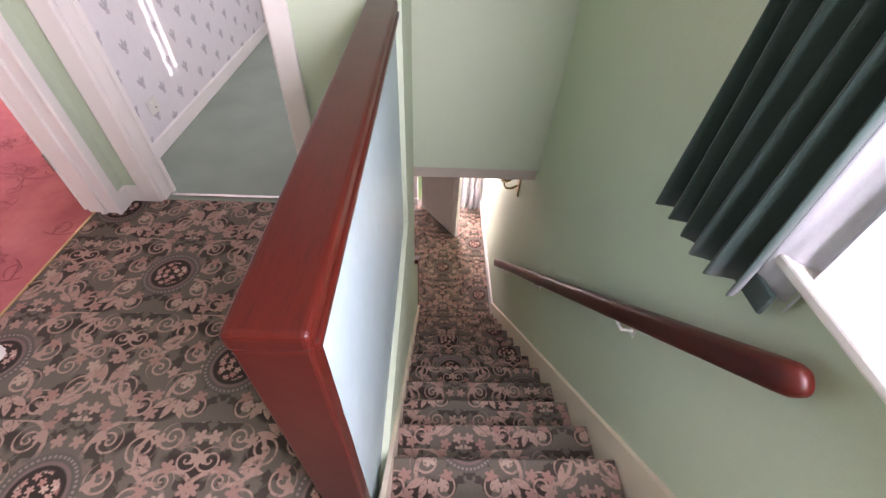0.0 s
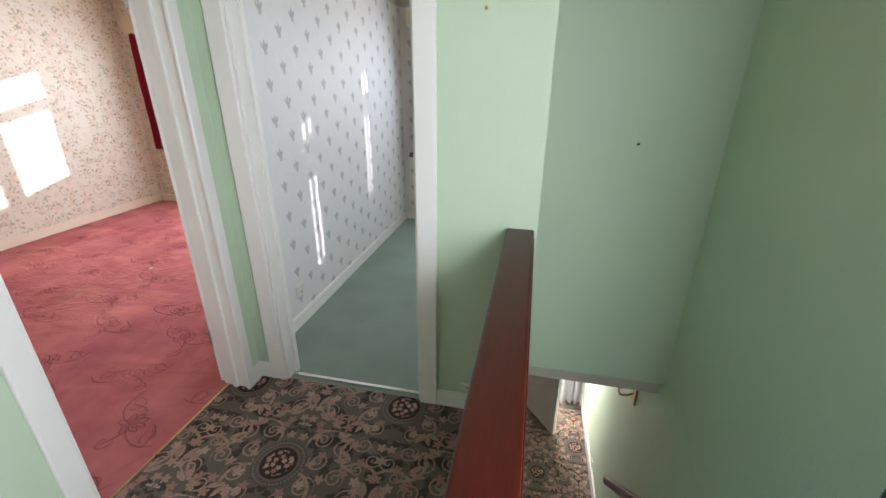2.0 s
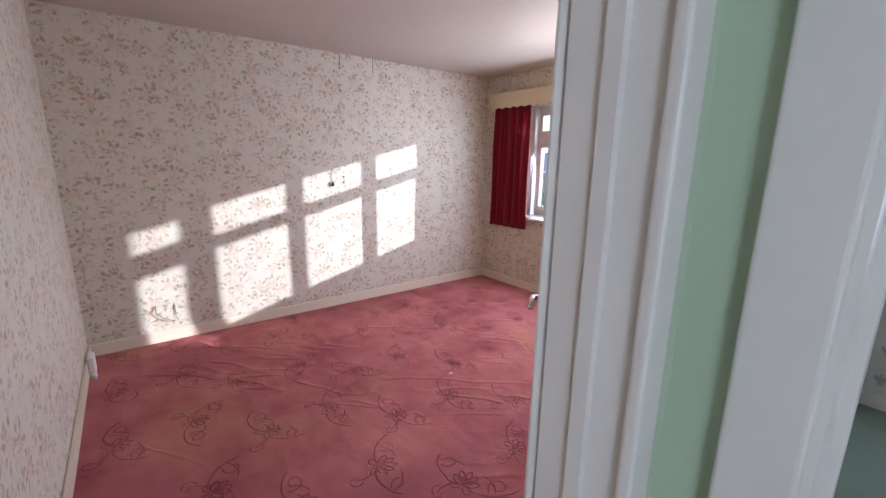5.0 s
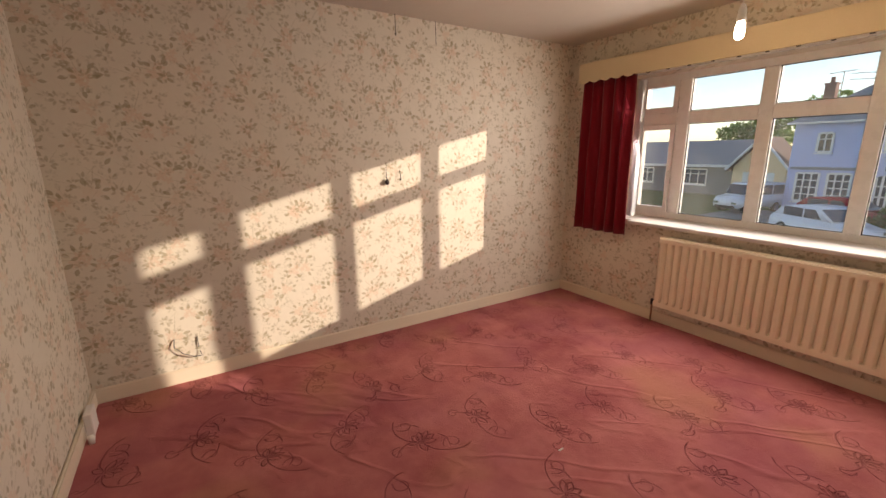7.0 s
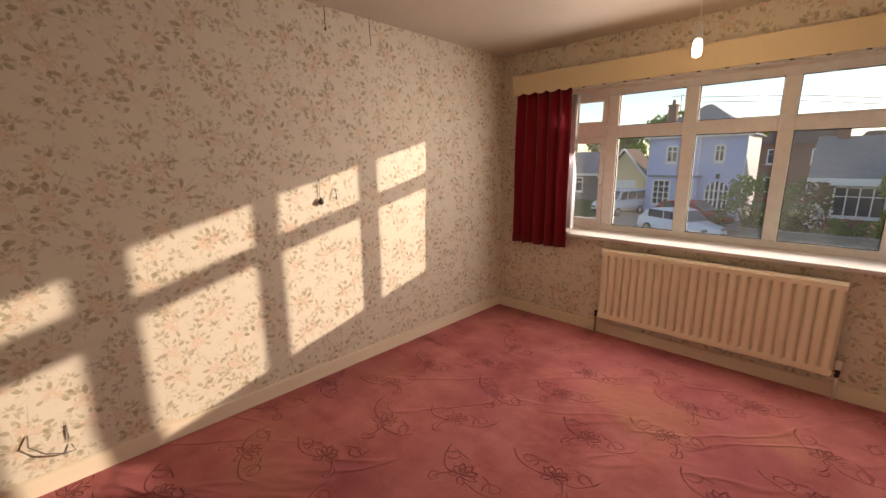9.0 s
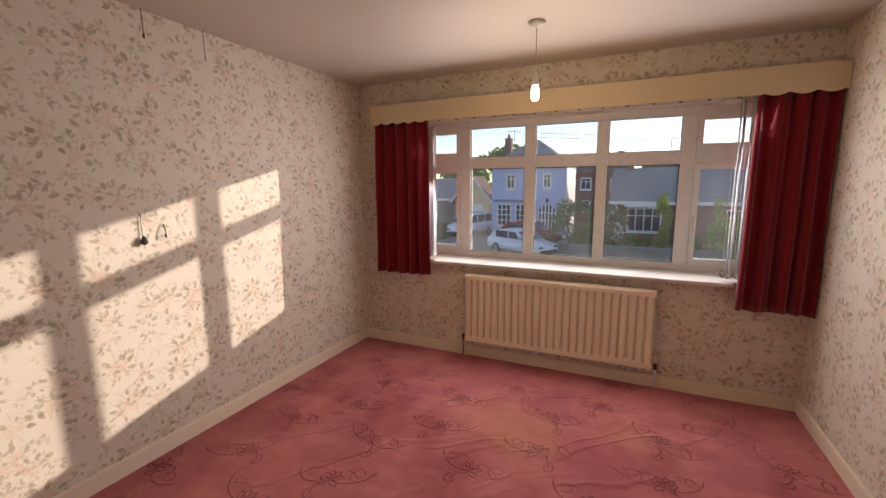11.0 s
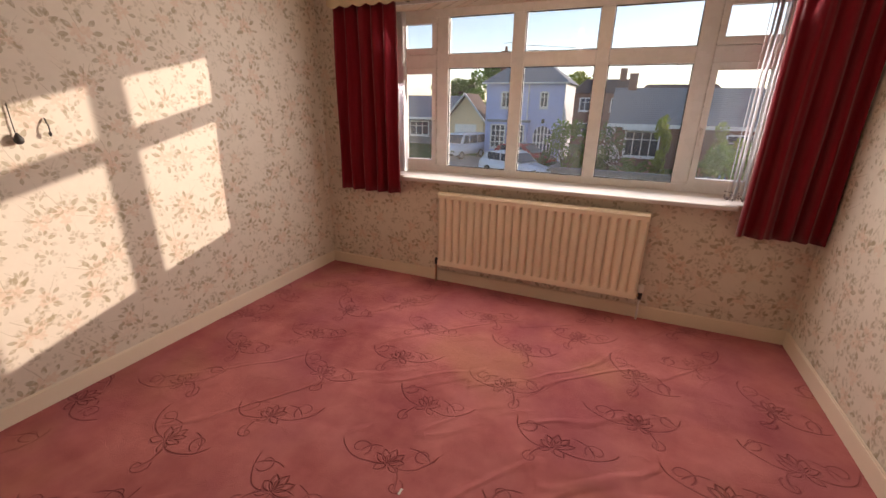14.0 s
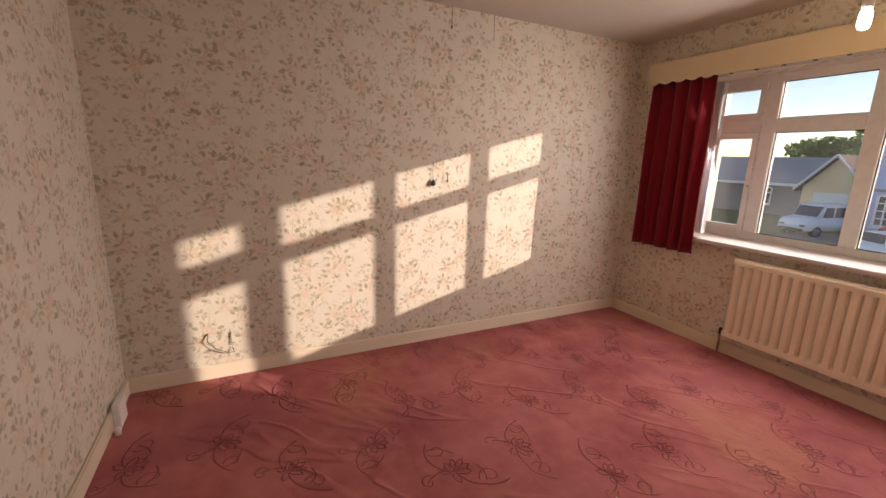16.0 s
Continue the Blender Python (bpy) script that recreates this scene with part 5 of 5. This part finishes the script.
h = thing("house", (-30, 43, GZ), "low grey bungalow with a long tiled roof", "house")
part("wall", boxes((-40, -20.0, 43.0, 50.0, GZ - 0.1, 0.0)), M_STONE, h)
part("roof", prism([(42.4, -0.15), (50.6, -0.15), (50.6, 0.05), (46.5, 2.25), (42.4, 0.05)], "x", -40.4, -19.75), M_SLATE, h)
part("fascia", boxes((-40.4, -19.75, 42.3, 42.39, -0.18, 0.05)), M_WPAINT, h)
house_window(h, -24.5, -22.3, 43.0, -1.8, -0.4, 3)
house_window(h, -29.5, -27.5, 43.0, -1.8, -0.4, 3)

# brick houses behind
for x0, x1, y0, z1, top in ((-9.0, -2.6, 52.0, 2.7, 4.3), (-2.4, 7.0, 60.0, 2.4, 4.1), (10.0, 22.0, 46.0, 2.2, 4.2)):
    h = thing("house", ((x0 + x1) / 2, y0, GZ), "brown brick house with a tiled roof", "house", "houses behind the street")
    part("wall", boxes((x0, x1, y0, y0 + 8, GZ - 0.1, z1)), M_BRICK, h)
    rf = part("roof", hip_roof(x0, x1, y0, y0 + 8, z1, top, 1.2), M_TILE, h)
    part("chimney", boxes((x1 - 2.0, x1 - 1.3, y0 + 3.5, y0 + 4.2, top - 0.6, top + 1.1)), M_BRICK, rf)
    n = max(2, int((x1 - x0) / 2.2))
    for i in range(n):
        xa = x0 + (x1 - x0) * (i + 0.25) / n
        house_window(h, xa, xa + 1.1, y0, 0.9, 2.2, 2)
        house_window(h, xa, xa + 1.1, y0, -1.7, -0.4, 2)
# unseen house, added only to block the low sun from the landing window
h = thing("house", (9, 2, GZ), "unseen brick house added to keep sun off the landing", "house")
part("wall", boxes((6.0, 13.0, -8.0, 8.0, GZ - 0.1, 3.6)), M_BRICK, h)
part("roof", hip_roof(6.0, 13.0, -8.0, 8.0, 3.6, 6.0, 3.0), M_TILE, h)


# plants
def leaves(bm, centre, radii, count, size, rnd, gap=0.35):
    cx, cy, cz = centre
    lumps = [Vector((rnd.uniform(-0.7, 0.7), rnd.uniform(-0.7, 0.7), rnd.uniform(-0.75, 0.8))) for _ in range(14)]
    for _ in range(count):
        c = rnd.choice(lumps)
        d = Vector((rnd.gauss(0, 1), rnd.gauss(0, 1), rnd.gauss(0, 1))).normalized() * rnd.uniform(0.6, 1.0) * gap
        p = c + d
        p = Vector((cx + p.x * radii[0], cy + p.y * radii[1], cz + p.z * radii[2]))
        a, b = Vector((rnd.gauss(0, 1), rnd.gauss(0, 1), rnd.gauss(0, 1))).normalized(), Vector((rnd.gauss(0, 1), rnd.gauss(0, 1), rnd.gauss(0, 1))).normalized()
        s = size * rnd.uniform(0.6, 1.3)
        q = [bm.verts.new(p + v * s) for v in (a, b * 0.5, -a, -b * 0.5)]
        bm.faces.new(q)


def bush(label, at, radii, mat, seed, count=700, size=0.10, flowers=None, name="bush"):
    rnd = random.Random(seed)
    t = thing(name, (at[0], at[1], GZ), label, name)
    bm = bmesh.new()
    for i in range(6):
        e = Vector((at[0] + rnd.uniform(-0.5, 0.5) * radii[0], at[1] + rnd.uniform(-0.5, 0.5) * radii[1], GZ + radii[2] * rnd.uniform(0.9, 1.6)))
        tube([(at[0], at[1], GZ - 0.05), (Vector((at[0], at[1], GZ)) + e) / 2 + Vector((0.05, 0, 0.1)), e], [0.06, 0.04, 0.015], 6, bm)
    part("stem", bm, M_BARK, t)
    bm = bmesh.new()
    leaves(bm, (at[0], at[1], GZ + radii[2]), radii, count, size, rnd)
    part("foliage", bm, mat, t)
    if flowers:
        bm = bmesh.new()
        leaves(bm, (at[0], at[1] - 0.15, GZ + radii[2]), [r * 1.05 for r in radii], count // 6, size * 1.1, rnd)
        part("blossom", bm, flowers, t)


def tree(label, at, trunk, radii, mat, seed, count=2500, size=0.22):
    rnd = random.Random(seed)
    t = thing("tree", (at[0], at[1], GZ), label, "tree")
    top = GZ + trunk
    bm = tube([(at[0], at[1], GZ - 0.1), (at[0] + 0.1, at[1], GZ + trunk * 0.6), (at[0], at[1], top + radii[2])], [0.28, 0.2, 0.05], 8)
    for i in range(9):
        a = i * 2.4
        z = top + rnd.uniform(-0.2, 0.8) * radii[2]
        e = Vector((at[0] + math.cos(a) * radii[0] * 0.75, at[1] + math.sin(a) * radii[1] * 0.75, z + radii[2] * 0.6))
        tube([(at[0], at[1], z), (Vector((at[0], at[1], z)) + e) / 2 + Vector((0, 0, 0.2)), e], [0.09, 0.06, 0.02], 6, bm)
    part("trunk", bm, M_BARK, t)
    bm = bmesh.new()
    leaves(bm, (at[0], at[1], top + radii[2] * 0.9), radii, count, size, rnd)
    part("crown", bm, mat, t)


tree("large leafy tree behind the cream bungalow", (-17.5, 58.0), 3.6, (4.2, 3.5, 3.0), M_LEAF, 21, 3600, 0.28)
tree("large leafy tree behind the street", (-26.5, 62.0), 3.4, (4.5, 3.5, 2.7), M_LEAF, 22, 3000, 0.30)
tree("far tree above the roofs", (-9.5, 66.0), 3.6, (2.6, 2.6, 2.9), M_LEAF2, 23, 1800, 0.26)
bush("large dark green garden bush", (-6.2, 30.0), (2.0, 1.3, 1.55), M_LEAF, 31, 2600, 0.11)
bush("small rounded shrub by the garden wall", (-7.8, 28.6), (1.0, 0.8, 0.7), M_LEAF3, 32, 900, 0.10)
bush("garden bush covered in white blossom", (-3.7, 30.2), (1.0, 0.9, 1.55), M_LEAF3, 33, 1100, 0.10, M_FLOWER)
bush("shrub with pink and orange blossom", (-2.1, 29.0), (1.0, 0.7, 0.62), M_LEAF, 34, 800, 0.09, M_FLOWER2)
bush("upright golden conifer in the garden", (-0.9, 29.6), (0.55, 0.55, 1.75), M_LEAF2, 35, 1600, 0.10)
bush("golden green garden shrub", (2.4, 30.0), (1.05, 0.9, 1.65), M_LEAF2, 36, 1700, 0.11)
bush("dark evergreen garden shrub", (4.6, 30.5), (1.6, 1.2, 1.4), M_LEAF3, 37, 1500, 0.12)
bush("low mixed garden shrub", (0.9, 29.0), (1.2, 0.7, 0.6), M_LEAF, 38, 900, 0.10, M_FLOWER2)
bush("shrub outside the small window", (1.6, 22.6), (1.3, 1.0, 1.5), M_LEAF, 39, 1400, 0.10)

wall = thing("garden_wall", (-2, 26.4, GZ), "low grey stone garden wall along the pavement", "wall")
rnd = random.Random(5)
me = [to_mesh("stone", soft_box(-w / 2, w / 2, -0.14, 0.14, 0, 0.19, 0.02, 1), M_STONE) for w in (0.38, 0.46, 0.54)]
part("core", boxes((-7.2, 9.0, 26.28, 26.52, GZ - 0.1, GZ + 0.60)), M_STONE, wall)
for r in range(3):
    x = -7.2 + 0.1 * r
    while x < 8.7:
        k = rnd.randrange(3)
        wd = (0.38, 0.46, 0.54)[k]
        s = new("stone", me[k])
        s.parent = wall
        s.location = Vector((x + wd / 2, 26.4 + rnd.uniform(-0.012, 0.012), GZ + 0.205 * r)) - wall.location
        x += wd + 0.02
part("coping", boxes((-7.3, 9.1, 26.22, 26.58, GZ + 0.615, GZ + 0.70)), M_STONE, wall)


# cars
def car(label, at, length, height, mat, turn, van=False):
    """Built nose to -x about its middle, then turned on the spot."""
    x, y = at[0] - length / 2, at[1]
    L, W = length, 1.75
    c = thing("van" if van else "car", (*at, GZ + 0.06), label, "van" if van else "car")
    b = GZ + 0.06
    if van:
        low = [(0, .35), (.01, .80), (.05, 1.0), (.20, 1.10), (.90, 1.12), (1, 1.05), (1, .35)]
        cab = [(.19, 1.08), (.30, height - .05), (.36, height), (.97, height), (.995, height - .1), (.995, 1.08)]
        panes = ((.27, .45, .05), (.48, .70, 0.0), (.73, .95, 0.0))
        sill = 1.14
    else:
        low = [(0, .35), (0.0, .60), (.04, .72), (.25, .92), (.93, .98), (.985, .88), (1, .5), (.99, .3), (.02, .25)]
        cab = [(.22, .90), (.41, height - .06), (.50, height), (.72, height - .03), (.86, height - .14), (.97, .95)]
        panes = ((.36, .56, .075), (.58, .82, 0.0))
        sill = .98
    bm = prism([(x + u * L, b + v) for u, v in low], "y", y - W / 2, y + W / 2)
    bmesh.ops.bevel(bm, geom=bm.edges[:], offset=0.06, segments=2, affect="EDGES")
    part("body", bm, mat, c, smooth=True)
    bm = prism([(x + u * L, b + v) for u, v in cab], "y", y - W / 2 + 0.10, y + W / 2 - 0.10)
    bmesh.ops.bevel(bm, geom=bm.edges[:], offset=0.05, segments=2, affect="EDGES")
    part("cabin", bm, mat, c, smooth=True)
    # windscreen lies just proud of the cabin's sloping front
    (u0, v0), (u1, v1) = cab[0], cab[1]
    p0, p1 = (x + (u0 + (u1 - u0) * .12) * L, b + v0 + (v1 - v0) * .12), (x + (u0 + (u1 - u0) * .92) * L, b + v0 + (v1 - v0) * .92)
    part("windscreen", prism([p0, p1, (p1[0] - .02, p1[1] + .012), (p0[0] - .02, p0[1] + .012)], "y", y - W / 2 + 0.20, y + W / 2 - 0.20), M_DARKGLASS, c)
    for side in (-1, 1):
        ya, yb = sorted((y + side * (W / 2 - 0.098), y + side * (W / 2 - 0.085)))
        for q0, q1, lean in panes:
            q = [(x + q0 * L, b + sill), (x + (q0 + lean) * L, b + height - .13), (x + q1 * L, b + height - .13), (x + q1 * L, b + sill)]
            part("side_window", prism(q, "y", ya, yb), M_DARKGLASS, c)
        ya, yb = sorted((y + side * 0.45, y + side * 0.78))
        part("headlight", soft_box(x - 0.012, x + 0.05, ya, yb, b + .58, b + .70, 0.01, 1), M_CHROME, c)
        for u in (.19, .80):
            ya, yb = sorted((y + side * (W / 2 + 0.02), y + side * (W / 2 - 0.2)))
            w = part("wheel", prism([(x + u * L + 0.31 * math.cos(k * math.tau / 20), b + 0.31 + 0.31 * math.sin(k * math.tau / 20)) for k in range(20)], "y", ya, yb), M_TYRE, c, "black tyre")
            ya, yb = sorted((y + side * (W / 2 + 0.035), y + side * (W / 2 + 0.021)))
            part("rim", prism([(x + u * L + 0.2 * math.cos(k * math.tau / 16), b + 0.31 + 0.2 * math.sin(k * math.tau / 16)) for k in range(16)], "y", ya, yb), M_CHROME, w)
    part("bumper", soft_box(x - 0.03, x + 0.04, y - 0.7, y + 0.7, b + .28, b + .46, 0.02, 1), M_DARK, c)
    c.rotation_euler = (0, 0, radians(turn))


car("white hatchback parked on the driveway", (-8.6, 25.6), 4.2, 1.5, M_CARW, 150)
car("red car parked behind the white hatchback", (-9.2, 30.6), 4.3, 1.5, M_CARR, 160)
car("white van parked beside the house", (-14.6, 33.0), 4.2, 1.85, M_CARW, 75, True)
b = thing("wheelie_bin", (1.85, 25.6, GZ), "blue plastic wheelie bin on the pavement", "bin")
part("body", soft_box(1.6, 2.1, 25.35, 25.85, GZ, GZ + 0.95, 0.04), M_BLUEBIN, b)
part("lid", soft_box(1.57, 2.13, 25.30, 25.88, GZ + 0.955, GZ + 1.03, 0.03), M_BLUEBIN, b)
for dz in (0.0, 0.35):
    solo("overhead_wire", tube([(-11.85, FY + 2.45, 5.5 + dz), (-5.5, 39.0, 5.2 + dz), (0.7, 38.5, 4.2 + dz)], 0.018, 5), M_DARK, "thin overhead cable across the street", "cable")
